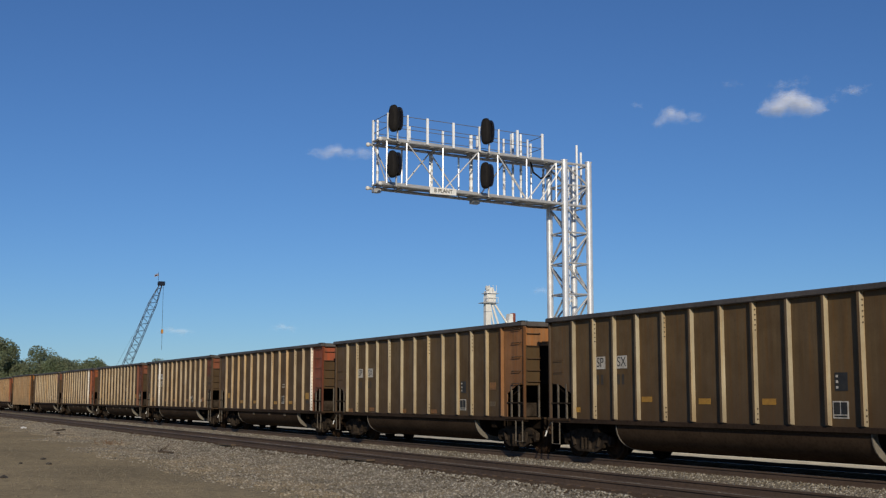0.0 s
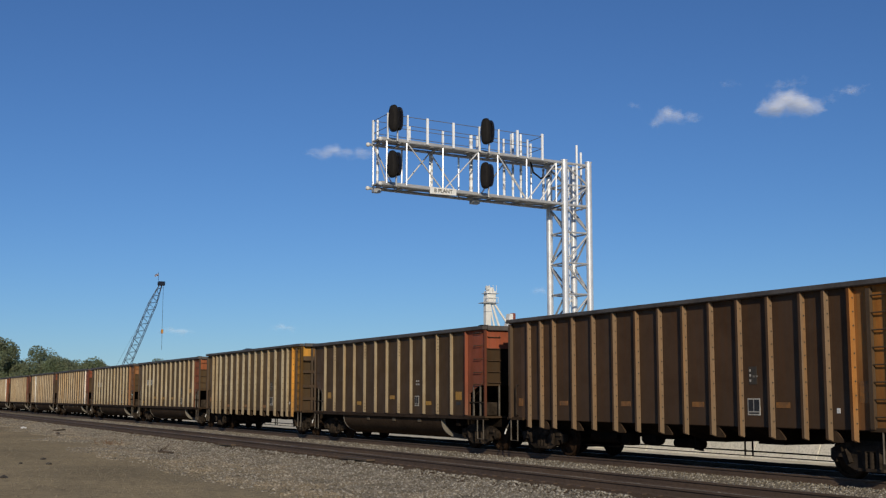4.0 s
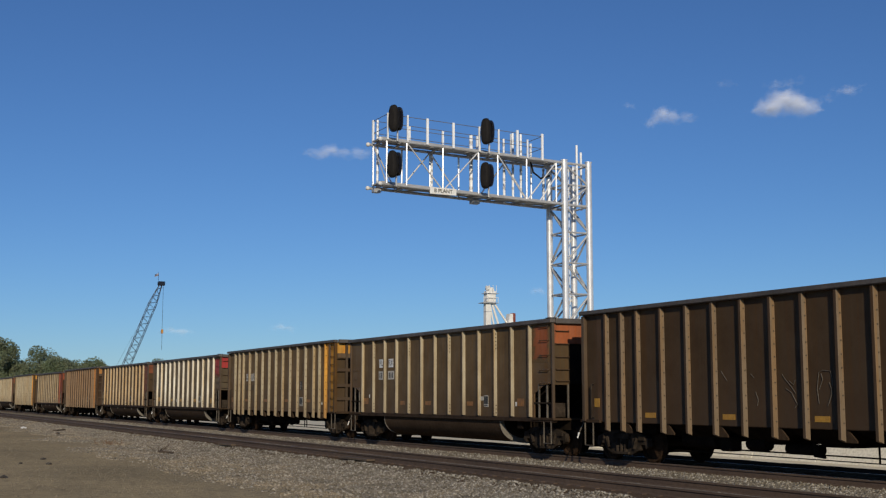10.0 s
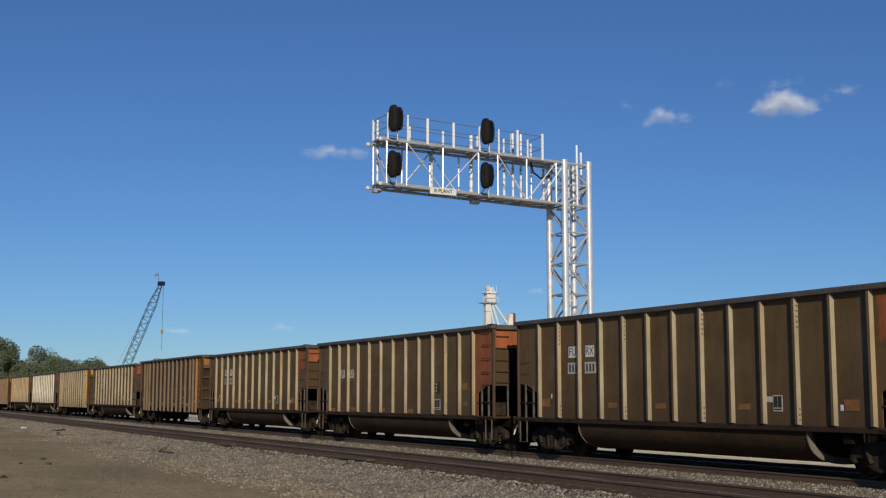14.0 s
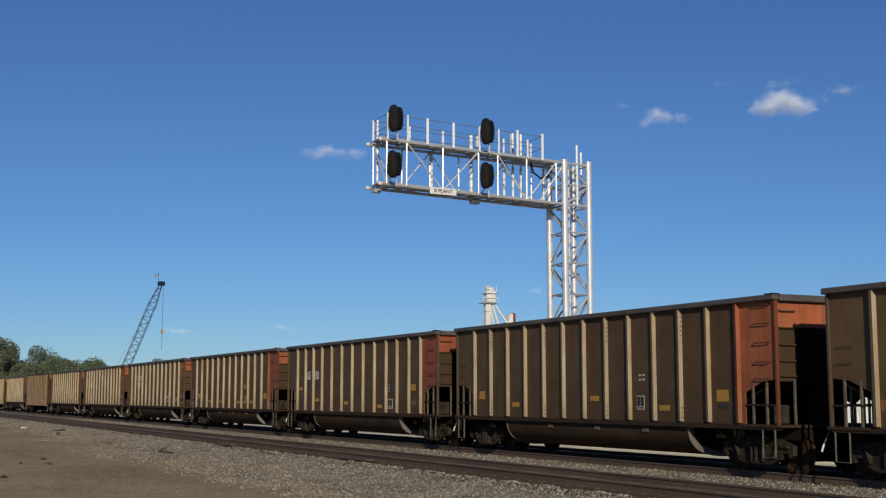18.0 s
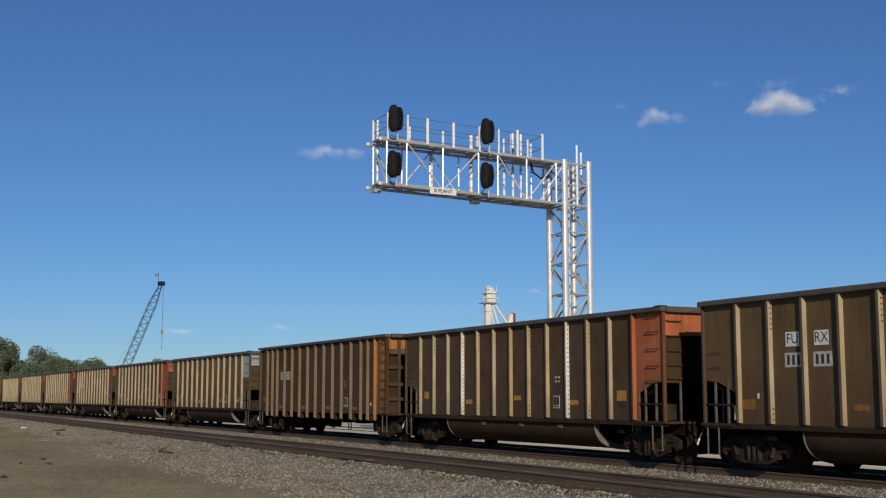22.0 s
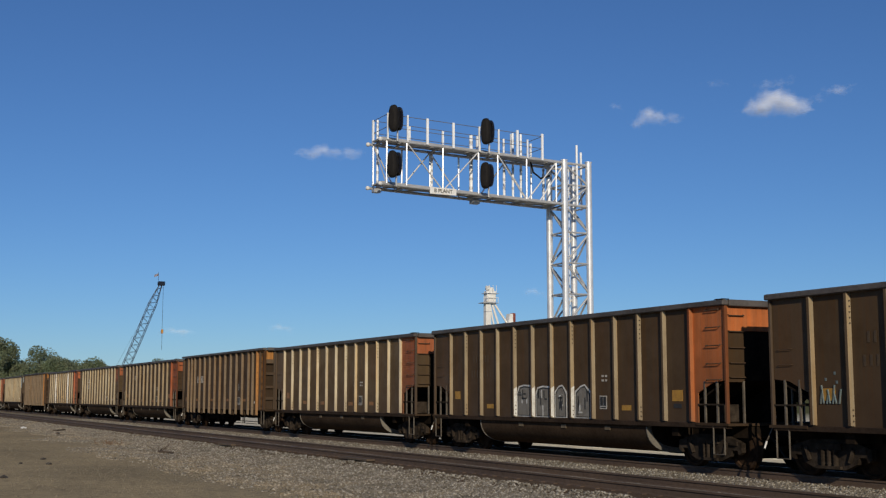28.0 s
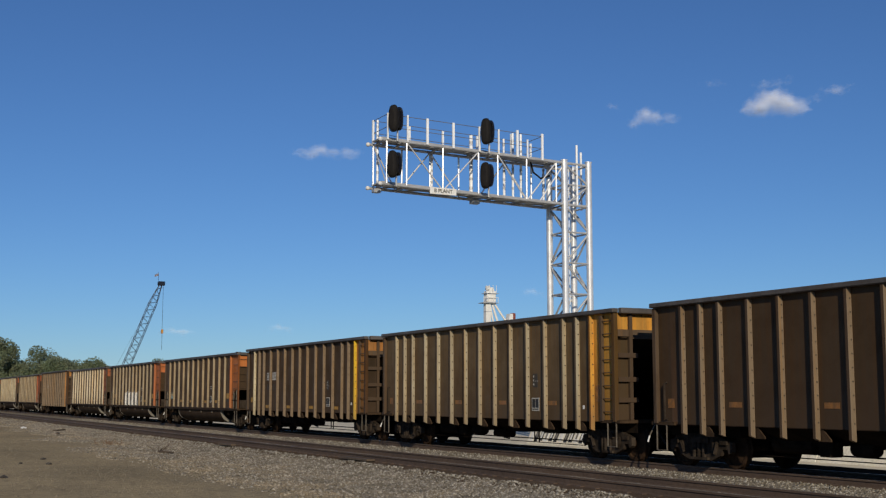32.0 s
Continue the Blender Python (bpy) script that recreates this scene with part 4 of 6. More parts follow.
def marks_furx(car, named=True):
    for x, t in ((-4.46, "FU"), (-3.63, "RX")) if named else ():
        plaque(car, "mark_plate", x, 2.82, 0.40, 0.30, M_WHITE)
        letters(car, t, x, 2.82, 0.30, M_INK)
        plaque(car, "number_plate", x + 0.02, 2.39, 0.52, 0.30, M_STENCIL)
        bars(car, x - 0.13, 2.39, 3, 0.075, 0.20, M_INK, 0.15)
    if named:
        plaque(car, "stencil", 3.17, 1.58, 0.28, 0.12, M_STENCIL)
    data_box(car, 3.46 if named else 3.41, 1.50, 0.28, 0.34)
    plaque(car, "small_tag", 5.30, 1.42, 0.12, 0.12, M_WHITE)
    plaque(car, "small_tag", -5.55, 1.65, 0.05, 0.12, M_WHITE)
    if not named:
        plaque(car, "small_tag", -1.61, 1.38, 0.18, 0.13, M_STENCIL)
    for x in (-5.86, -2.62, -0.60, 2.40, 5.53):
        plaque(car, "reflector", x, 1.42 if -5 < x < 5 else 1.47, 0.40, 0.13 if -5 < x < 5 else 0.22, M_ORANGE)


def marks_lot(car, bays, mat, square=True):
    """Faint numbers, a small stencil, the data box, reflectors in some bays and tan markers on the tub."""
    for x, z, n in ((-4.62, 2.78, 2), (-3.88, 2.78, 2), (-4.74, 2.33, 3), (-3.92, 2.33, 3)):
        bars(car, x, z, n, 0.07, 0.22, M_DIM, 0.17)
    for z in (2.16, 2.05):
        bars(car, 2.45, z, 2, 0.10, 0.05, M_STENCIL, 0.15)
    data_box(car, 2.46, 1.49, 0.32, 0.34)
    for x, z in bays:
        plaque(car, "reflector", x, z, 0.40, 0.13, mat)
    plaque(car, "reflector", -5.72, 1.68, 0.34, 0.24, mat)
    if square:
        plaque(car, "reflector", 5.55, 1.66, 0.40, 0.26, mat)
        plaque(car, "grey_tag", 5.55, 1.42, 0.30, 0.10, M_INK)
    for x in (-1.85, 0.45, 2.55):
        part("tub_marker", block(x - 0.12, x + 0.12, -1.432, -1.39, 0.79, 0.89), M_TAN, car)


def marks_light(car):
    for x, t in ((-4.36, "M"), (-3.50, "KX")):
        letters(car, t, x, 2.84, 0.36, M_FAINT)
        bars(car, x - 0.1, 2.34, 2 if t == "M" else 3, 0.10, 0.30, M_FAINT, 0.19)
    data_box(car, 3.39, 1.49, 0.40, 0.34)
    for x in (-2.58, -0.58, 2.39):
        plaque(car, "reflector", x, 1.43, 0.42, 0.14, M_YELLOW)
    plaque(car, "reflector", -5.74, 1.46, 0.40, 0.24, M_YELLOW)
    plaque(car, "small_tag", -1.58, 1.40, 0.22, 0.14, M_STENCIL)
    plaque(car, "reflector", 5.72, 1.42, 0.34, 0.26, M_YELLOW)


def marks_hopper(car, text, tone, z, bays):
    if text:
        for x, t in ((-4.32, text[0]), (-3.48, text[1])):
            plaque(car, "mark_plate", x, 2.54, 0.30 if len(t) == 1 else 0.52, 0.34, M_STENCIL)
            letters(car, t, x, 2.54, 0.36, M_INK)
            bars(car, x - 0.06, 2.06, 2, 0.10, 0.26, M_FAINT, 0.19)
    plaque(car, "dark_stencil", 3.24, 2.09, 0.26, 0.38, M_FAINT)
    for dz in (0.11, 0.0, -0.11):
        bars(car, 3.16, 2.09 + dz, 1, 0.05, 0.05, M_STENCIL, 0.13)
    bars(car, 3.27, 2.07, 2, 0.06, 0.04, M_SPRAYG, 0.10)
    data_box(car, 3.25, 1.42, 0.40, 0.36)
    plaque(car, "small_tag", 5.72, 1.36, 0.09, 0.10, M_WHITE)
    plaque(car, "reflector", -6.70, 1.48, 0.24, 0.22, tone)
    for x in bays:
        plaque(car, "reflector", x, z, 0.42, 0.12, tone)
    plaque(car, "rust_patch", 6.44, 1.72, 0.30, 0.42, M_ORANGE)


def graffiti(car):
    """Spray paint across four bays: white edges, dark lines and grey fill, and down the ribs between."""
    rng = random.Random(22)
    for i, (x0, x1, top) in enumerate(((-1.96, -1.18, 1.98), (-0.92, -0.14, 1.94), (0.10, 0.72, 1.96), (1.12, 1.90, 1.96))):
        cx = (x0 + x1) / 2

        def outline(inset):
            a, b, t = x0 + inset, x1 - inset, top - inset
            if i in (0, 1):
                return [(a, 1.07 + inset * 0.5), (b, 1.07 + inset * 0.5), (b, t - 0.02), (cx, t), (a + 0.1, t - 0.04), (a, t - 0.2)]
            return [(a, 1.07 + inset * 0.5), (b, 1.07 + inset * 0.5), (b, t - 0.2), (cx + 0.08, t), (cx - 0.1, t - 0.03), (a, t - 0.18)]
        g = part("graffiti", plate(outline(0.0), Y_MARK - 0.002, Y_MARK + 0.003), M_SPRAYW, car, "unreadable white and grey spray paint")
        part("spray_line", plate(outline(0.045), Y_MARK - 0.006, Y_MARK - 0.0025), M_INK, g)
        part("spray_fill", plate(outline(0.085), Y_MARK - 0.010, Y_MARK - 0.0065), M_SPRAYG, g)
        for _ in range(7):
            w, h = (0.05, 0.12 + 0.25 * rng.random()) if rng.random() < 0.6 else (0.10 + 0.2 * rng.random(), 0.045)
            x, z = x0 + 0.14 + (x1 - x0 - 0.28) * rng.random(), 1.2 + 0.55 * rng.random()
            part("spray_bar", block(x - w / 2, x + w / 2, Y_MARK - 0.014, Y_MARK - 0.0105, z - h / 2, z + h / 2), M_INK if rng.random() < 0.7 else M_SPRAYW, g)
    for x in (-2.044, -1.022, 0.0, 1.022):
        bm = bmesh.new()
        a = [bm.verts.new(v) for v in ((x + 0.056, -WALL, 1.06), (x + 0.046, -WALL - 0.099, 1.11), (x + 0.046, -WALL - 0.099, 1.86), (x + 0.056, -WALL, 1.92))]
        b = [bm.verts.new((v.co.x - 0.004, v.co.y + 0.002, v.co.z)) for v in a]
        bm.faces.new(a), bm.faces.new(b[::-1])
        for i in range(4):
            bm.faces.new((a[i], b[i], b[(i + 1) % 4], a[(i + 1) % 4]))
        part("spray_patch", bm, M_SPRAYW, car)


def scrawl(car):
    """Worn thin spray strokes across three bays."""
    y = Y_MARK - 0.004
    strokes = [[(1.28, 1.50), (1.24, 1.80), (1.30, 2.12), (1.40, 2.16), (1.62, 2.14), (1.68, 1.95), (1.60, 1.62), (1.52, 1.46)], [(1.30, 1.78), (1.40, 1.98), (1.36, 2.10)], [(1.58, 1.92), (1.66, 1.72), (1.55, 1.50)],
               [(0.24, 2.10), (0.34, 1.98), (0.50, 1.84), (0.62, 1.70)], [(0.34, 1.80), (0.50, 1.72), (0.66, 1.48), (0.58, 1.40)], [(0.44, 1.96), (0.56, 1.88), (0.62, 1.98)],
               [(-0.74, 2.12), (-0.64, 2.04)], [(-0.60, 1.74), (-0.52, 1.56), (-0.56, 1.44)], [(-1.72, 2.20), (-1.60, 2.06), (-1.52, 1.98)]]
    for pts in strokes:
        part("spray_line", bent(bmesh.new(), [(x, y, z) for x, z in pts], 0.008, 5), M_SCRAWL, car)


def small_tag_graffiti(car):
    for i in range(7):
        x = -5.95 + i * 0.085
        part("spray_line", pipe((x, Y_MARK - 0.006, 1.50), (x + 0.05 * (-1) ** i, Y_MARK - 0.006, 1.78 + 0.10 * math.sin(i * 2.1)), 0.02, 5), M_SPRAYB, car)
    for x, z in ((-5.80, 1.98), (-5.55, 2.10), (-5.50, 1.92)):
        plaque(car, "spray_dot", x, z, 0.05, 0.06, M_SPRAYB)


# (kind, body, rib, end colour, how much of the end is painted, marks, words on the end)
N, LT, DK = (BODY, RIB), (LIGHT_BODY, LIGHT_RIB), (DARK_BODY, DARK_RIB)
FAWN = ((0.110, 0.070, 0.035), (0.52, 0.41, 0.26))
RUSSET = ((0.088, 0.050, 0.027), (0.27, 0.180, 0.110))
WARM = ((0.100, 0.060, 0.030), (0.35, 0.240, 0.140))
BROWN = ((0.096, 0.062, 0.035), (0.43, 0.365, 0.255))
CREAM = ((0.135, 0.091, 0.047), (0.58, 0.505, 0.37))
PALE = ((0.120, 0.080, 0.042), (0.46, 0.375, 0.262))
TRAIN = {
    -12: ("g", N, ORANGE, "full", "lot"), -11: ("h", WARM, AMBER, "full", None), -10: ("g", PALE, RED, "full", "lot"), -9: ("g", WARM, ORANGE, "full", "lot"),
    -8: ("g", WARM, ORANGE, "full", "lot"), -7: ("h", WARM, AMBER, "full", None), -6: ("g", PALE, DEEP, "patch", "furx"), -5: ("g", PALE, ORANGE, "full", "lot"),
    -4: ("g", PALE, DEEP, "full", "lot"), -3: ("g", PALE, DEEP, "patch", "furx"), -2: ("g", PALE, RED, "full", "lot"), -1: ("g", N, (0.34, 0.165, 0.07), "full", "spsx"),
    0: ("g", N, ORANGE, "corner", "spsx"), 1: ("h", N, YELLOW, "full", None), 2: ("g", DK, RED, "full", "lot"), 3: ("h", RUSSET, AMBER, "full", None),
    4: ("g", FAWN, DEEP, "corner", "plainlot"), 5: ("g", LT, (0.40, 0.04, 0.045), "patch", "light"), 6: ("h", N, YELLOW, "full", ("O", "OX")), 7: ("g", N, ORANGE, "patch", "furx"),
    8: ("h", DK, AMBER, "full", "plain"), 9: ("g", N, ORANGE, "patch", "furx"), 10: ("g", N, ORANGE, "corner", "spsx"), 11: ("g", N, ORANGE, "patch", "furx"),
    12: ("g", BROWN, (0.30, 0.095, 0.048), "full", "lot"), 13: ("g", BROWN, RED, "corner", "spsx"), 14: ("g", BROWN, (0.44, 0.14, 0.065), "full", "lot"), 15: ("g", N, (0.30, 0.37, 0.42), "silver", "furxbox"),
    16: ("h", DK, AMBER, "full", ("O", "OX")), 17: ("g", BROWN, (0.48, 0.15, 0.065), "full", "lot"), 18: ("g", N, ORANGE, "patch", "furx"), 19: ("g", DK, ORANGE, "full", "orangelot"),
    20: ("h", DK, AMBER, "full", ("O", "OX")), 21: ("g", CREAM, ORANGE, "corner", "plainlot"), 22: ("g", DK, (0.52, 0.16, 0.05), "full", "graffiti"), 23: ("g", DK, (0.50, 0.17, 0.045), "full", "tag"),
    24: ("h", DK, AMBER, "full", ("O", "OX")), 25: ("h", N, YELLOW, "full", "plain"), 26: ("h", DK, AMBER, "full", None), 27: ("g", N, ORANGE, "corner", "spsx"),
}
# (along the car, height) of the long reflectors, car by car where they differ from the usual bays
SPSX_RIBS = [-6.10, -5.13, -4.20, -3.21, -2.14, -1.07, 0.0, 1.07, 2.14, 3.20, 4.15, 5.14, 6.08]
SPSX_BAYS = ((-5.82, 1.12), (-3.77, 1.17), (-0.99, 1.15), (1.41, 1.15))
LOT_BAYS = ((-3.60, 1.39), (-1.54, 1.38), (1.47, 1.36), (3.48, 1.38))
HOPPER_BAYS = (-4.40, -1.50, 1.35, 4.15)
REFLECTORS = {0: ((-6.07, 1.29), (-2.89, 1.57), (-0.69, 1.53), (1.45, 1.53)), 13: ((-5.80, 1.96), (-3.82, 1.50), (-0.67, 1.39), (2.56, 1.29)), 14: ((-3.67, 1.41), (0.43, 1.59), (3.42, 1.37)),
              2: ((-2.64, 1.39), (0.41, 1.61), (3.37, 1.42)), 17: ((-2.68, 1.48), (0.32, 1.60), (3.34, 1.48)), 22: ((-3.59, 1.35), (3.48, 1.36)), 1: (-3.44, -0.57, 2.25)}
WHITE_RIBS = {-2: (12,), -3: (2,), -5: (11,), 17: (3, 9)}
WORDS = {"full": "painted across its end", "corner": "painted at its corner", "patch": "painted in a patch on its end", "silver": "bare at its end"}


def tone_name(c):
    if c[2] > c[0]:
        return "silver"
    if c[1] > 0.28:
        return "yellow"
    if c[1] > 0.17:
        return "amber"
    if c[0] < 0.3:
        return "dull red"
    return "red" if c[1] < 0.1 else "orange"


def dress(car, k, kind, tone, end, style, marks):
    body, rib_tone = tone
    if kind == "h" and tone is DK:
        body = tuple(0.82 * v for v in body)
    ribs = []
    jitter = random.Random(k + 40)
    j = 0.93 + 0.14 * jitter.random()
    for ob in car.children:
        base = ob.name.split(".")[0]
        if base in ("side_wall", "plain_corner_panel", "plain_end_band", "end_sheet", "ladder_backing"):
            # end sheets darkened; on hoppers this paints in the next car's shade
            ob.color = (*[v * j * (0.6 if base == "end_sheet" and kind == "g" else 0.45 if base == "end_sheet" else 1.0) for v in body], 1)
        if base in ("rib", "first_rib", "end_rib"):
            ob.color = (*[v * (0.88 if kind == "h" else 1.0) for v in rib_tone], 1)
            if ob.location.y < 0:
                ribs.append(ob)
        if base in ("corner_panel", "end_band") or (base == "end_rib") or (base == "ladder_backing" and kind == "h"):
            ob.color = (*end, 1)
        if base == "corner_post" and ob.location.x > 0 and style == "full":
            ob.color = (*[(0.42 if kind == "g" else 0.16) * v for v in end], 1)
        if base == "corner_panel" and style in ("patch", "silver"):
            ob.color = (*[v * j for v in body], 1)
        if kind == "g" and style == "full" and base == "rib" and abs(ob.location.x - GON_RIBS[-1]) < 0.01:
            ob.color = (*[0.82 * v for v in end], 1)
    if style in ("patch", "silver"):
        m = M_SILVER if style == "silver" else M_PATCH
        lo = 2.55 if style == "silver" else 2.58
        p = part("paint_patch", block(6.22, 7.10, -WALL - 0.006, -WALL + 0.002, lo, 3.58), m, car, colour=end)
    ribs.sort(key=lambda o: o.location.x)
    for i in WHITE_RIBS.get(k, ()):
        ribs[i].color, ribs[i].data = (0.85, 0.85, 0.83, 1), MESH["spliced_rib"]
        ribs[i]["label"] = "bright white replacement rib"
    if kind == "h" and tone is DK:
        for ob in ribs[:-1]:
            ob.color = (0.20, 0.150, 0.102, 1)
    if k == 24:
        ribs[0].color, ribs[-1].color = (0.60, 0.53, 0.36, 1), (0.62, 0.42, 0.03, 1)
    if k == 21:
        ribs[12].color = (0.58, 0.52, 0.40, 1)
    if marks == "spsx":
        for ob in car.children:
            if ob.name.split(".")[0] == "rib":
                ob.location.x = SPSX_RIBS[round(ob.location.x / 1.022) + 6]
        marks_spsx(car, REFLECTORS.get(k, SPSX_BAYS), M_YELLOW if k in (0, 13) else M_ORANGE)
    elif marks in ("furx", "furxbox"):
        marks_furx(car, marks == "furx")
    elif marks == "light":
        marks_light(car)
    elif kind == "h":
        low = k in (1, 8, 16, 24)
        marks_hopper(car, marks if isinstance(marks, tuple) else None, M_YELLOW if k in (8, 24) else M_ORANGE, 1.19 if low else 1.46, REFLECTORS.get(k, HOPPER_BAYS))
    else:
        marks_lot(car, REFLECTORS.get(k, LOT_BAYS), M_ORANGE if marks in ("orangelot", "plainlot") else M_YELLOW, marks != "plainlot")
    if marks == "graffiti":
        graffiti(car)
    if k == 1:
        for x, z, n in ((-4.50, 2.55, 2), (-3.62, 2.55, 3), (-4.50, 2.08, 2), (-3.62, 2.08, 3)):
            bars(car, x, z, n, 0.10, 0.26, M_DIM, 0.19)
    if k == 8:
        scrawl(car)
    if k == 19:
        plaque(car, "torn_plate", -3.70, 2.84, 0.20, 0.26, M_STENCIL)
        bars(car, -3.70, 2.84, 1, 0.07, 0.18, M_INK, 0.1)
        bars(car, -4.28, 2.84, 1, 0.05, 0.24, M_STENCIL, 0.1)
        bars(car, -4.34, 2.42, 2, 0.07, 0.20, M_SCRAWL, 0.16)
        bars(car, -3.78, 2.42, 2, 0.07, 0.20, M_SCRAWL, 0.16)
    if marks == "tag":
        small_tag_graffiti(car)
    shade = "pale" if tone in (LT, PALE, CREAM) else "dark brown" if tone is DK else "dusty brown"
    what = "ribbed coal gondola" if kind == "g" else "ribbed coal hopper car"
    extra = " with graffiti" if marks == "graffiti" else ""
    car["label"] = f"{shade} {what}{extra}, {tone_name(end)} paint {'across' if style == 'full' else 'on'} its end"


M_COAL = surface("lump_coal", (0.010, 0.010, 0.011), (0.022, 0.021, 0.021), 0.55, scale=3, fine=22, bump=0.9, dist=0.04)


def coal_heap(peak):
    """The load: a long low heap of lump coal, with a higher mound in one place where there is a peak."""
    nx, ny = 70, 12
    verts = []
    for i in range(nx + 1):
        for j in range(ny + 1):
            x, y = -7.1 + 14.2 * i / nx, -1.40 + 2.80 * j / ny
            z = 3.38 + 0.34 * (1 - (y / 1.40) ** 2) + 0.10 * noise.noise(Vector((x * 1.1, y * 1.3, 2.0))) + 0.05 * noise.noise(Vector((x * 4, y * 4, 6.0)))
            z += peak * math.exp(-((x + 3.3) / 1.5) ** 2 - ((y + 0.55) / 0.5) ** 2)
            verts.append((x, y, z))
    m = ny + 1
    faces = [(i * m + j, i * m + j + 1, (i + 1) * m + j + 1, (i + 1) * m + j) for i in range(nx) for j in range(ny)]
    return sheet("coal_load", verts, faces, M_COAL, True)


GON, HOP = gondola(), hopper()
HEAP, MOUND = coal_heap(0.0), coal_heap(0.43)
CARS = {}


def build_train():
    for k in sorted(TRAIN):
        kind, tone, end, style, marks = TRAIN[k]
        src = GON if kind == "g" else HOP
        CARS[k] = copy_thing(src, pose(0, TRAIN_TRACK, 0))
    for src in (GON, HOP):
        for ob in (*src.children_recursive, src):
            bpy.data.objects.remove(ob)
    for k in sorted(TRAIN):
        dress(CARS[k], k, *TRAIN[k])
        part("coal_load", MOUND if k == 1 else HEAP, M_COAL, CARS[k], "black lump coal heaped below the rim")


build_train()


# ---- the signal bridge beyond the tracks ----
BX0, BX1 = -49.38, -48.0          # far and near faces of the truss
ARM_Y, MAST_Y0, MAST_Y1 = 20.86, 30.30, 31.65
GROUND_FAR = -0.42


def camber(y, z):
    return z + 0.30 * max(0.0, (MAST_Y0 - y) / (MAST_Y0 - ARM_Y))


def signal_bridge():
    br = tagged(new("signal_bridge"), "silver galvanised cantilever signal bridge of lattice steel", "signal bridge")
    br.location = (0, 0, 0)
    zb, zt = 10.57, 12.55
    # mast: four round legs on a footing
    part("footing", block(BX0 - 0.5, BX1 + 0.5, MAST_Y0 - 0.5, MAST_Y1 + 0.5, GROUND_FAR - 0.1, GROUND_FAR + 0.25, 0.04), M_CONC, br)
    for x in (BX0, BX1):
        for y in (MAST_Y0, MAST_Y1):
            leg = part("mast_leg", pipe((x, y, GROUND_FAR + 0.25), (x, y, 12.70), 0.155, 16), M_GALV, br)
            part("leg_cap", pipe((x, y, 12.70), (x, y, 12.74), 0.175, 16), M_GALV, leg)
    levels = [0.6, 2.05, 3.5, 4.95, 6.4, 7.85, 9.3, 10.57, 11.56, 12.55]
    for i, z in enumerate(levels):
        for x in (BX0, BX1):
            part("strut", pipe((x, MAST_Y0, z), (x, MAST_Y1, z), 0.045, 6), M_GRATE, br)
        for y in (MAST_Y0, MAST_Y1):
            part("strut", pipe((BX0, y, z), (BX1, y, z), 0.045, 6), M_GRATE, br)
        if i + 1 < len(levels):
            z2 = levels[i + 1]
            a, b = (MAST_Y0, MAST_Y1) if i % 2 else (MAST_Y1, MAST_Y0)
            for x in (BX0, BX1):
                part("brace", pipe((x, a, z), (x, b, z2), 0.05, 6), M_GRATE, br)
            a, b = (BX0, BX1) if i % 2 else (BX1, BX0)
            for y in (MAST_Y0, MAST_Y1):
                part("brace", pipe((a, y, z), (b, y, z2), 0.05, 6), M_GRATE, br)
    # arm: four chords with ball ends, posts, braces
    for x in (BX0, BX1):
        for z in (zb, zt):
            c = part("arm_chord", pipe((x, ARM_Y, camber(ARM_Y, z)), (x, MAST_Y1, z), 0.066, 10), M_GRATE, br)
            bm = bmesh.new()
            bmesh.ops.create_icosphere(bm, subdivisions=2, radius=0.10, matrix=Matrix.Translation((x, ARM_Y - 0.02, camber(ARM_Y, z))))
            part("chord_cap", bm, M_WHITE, c)
    nodes = [21.15, 22.11, 23.90, 25.71, 26.71, 28.24, 29.84]
    for y in nodes:
        part("arm_post", pipe((BX1, y, camber(y, zb)), (BX1, y, camber(y, zt)), 0.042, 8), M_GALV, br)
    for y in (21.10, 22.5, 23.92, 25.4, 27.84, 29.3):
        part("arm_post", pipe((BX0, y, camber(y, zb)), (BX0, y, camber(y, zt)), 0.045, 8), M_GALV, br)
    # hi and lo ends of the braces, near face and far face
    for x, hi, lo in ((BX1, 22.11, 23.90), (BX1, 25.71, 23.90), (BX1, 26.71, 28.24), (BX1, 29.84, 28.24), (BX1, MAST_Y0, 28.9),
                      (BX0, 23.92, 22.33), (BX0, 23.92, 25.5), (BX0, 27.84, 26.3), (BX0, 27.84, 29.3), (BX0, 21.10, 22.2)):
        part("arm_brace", pipe((x, hi, camber(hi, zt)), (x, lo, camber(lo, zb)), 0.033, 6), M_GALV, br)
    for i, y in enumerate(nodes):
        for z in (zb, zt):
            part("arm_strut", pipe((BX0, y, camber(y, z)), (BX1, y, camber(y, z)), 0.045, 6), M_GRATE, br)
            if i + 1 < len(nodes):
                y2 = nodes[i + 1]
                part("arm_lacing", pipe((BX0, y, camber(y, z)), (BX1, y2, camber(y2, z)), 0.03, 6), M_GRATE, br)
    part("arm_lacing", pipe((BX0, 21.1, camber(21.1, zt)), (BX1, 21.15, camber(21.15, zb)), 0.03, 6), M_GRATE, br)
    # walkways: planks of grating on the top and the bottom chords
    for z, name in ((zt, "walkway"), (zb, "lower_walkway")):
        bm = bmesh.new()
        a = [bm.verts.new((x, y, camber(y, z) + dz)) for y in (ARM_Y + 0.1, MAST_Y0 - 0.05) for x in (BX0 + 0.12, BX1 - 0.10) for dz in (0.09, 0.14)]
        for f in ((0, 1, 3, 2), (4, 6, 7, 5), (0, 4, 5, 1), (2, 3, 7, 6), (0, 2, 6, 4), (1, 5, 7, 3)):
            bm.faces.new([a[i] for i in f])
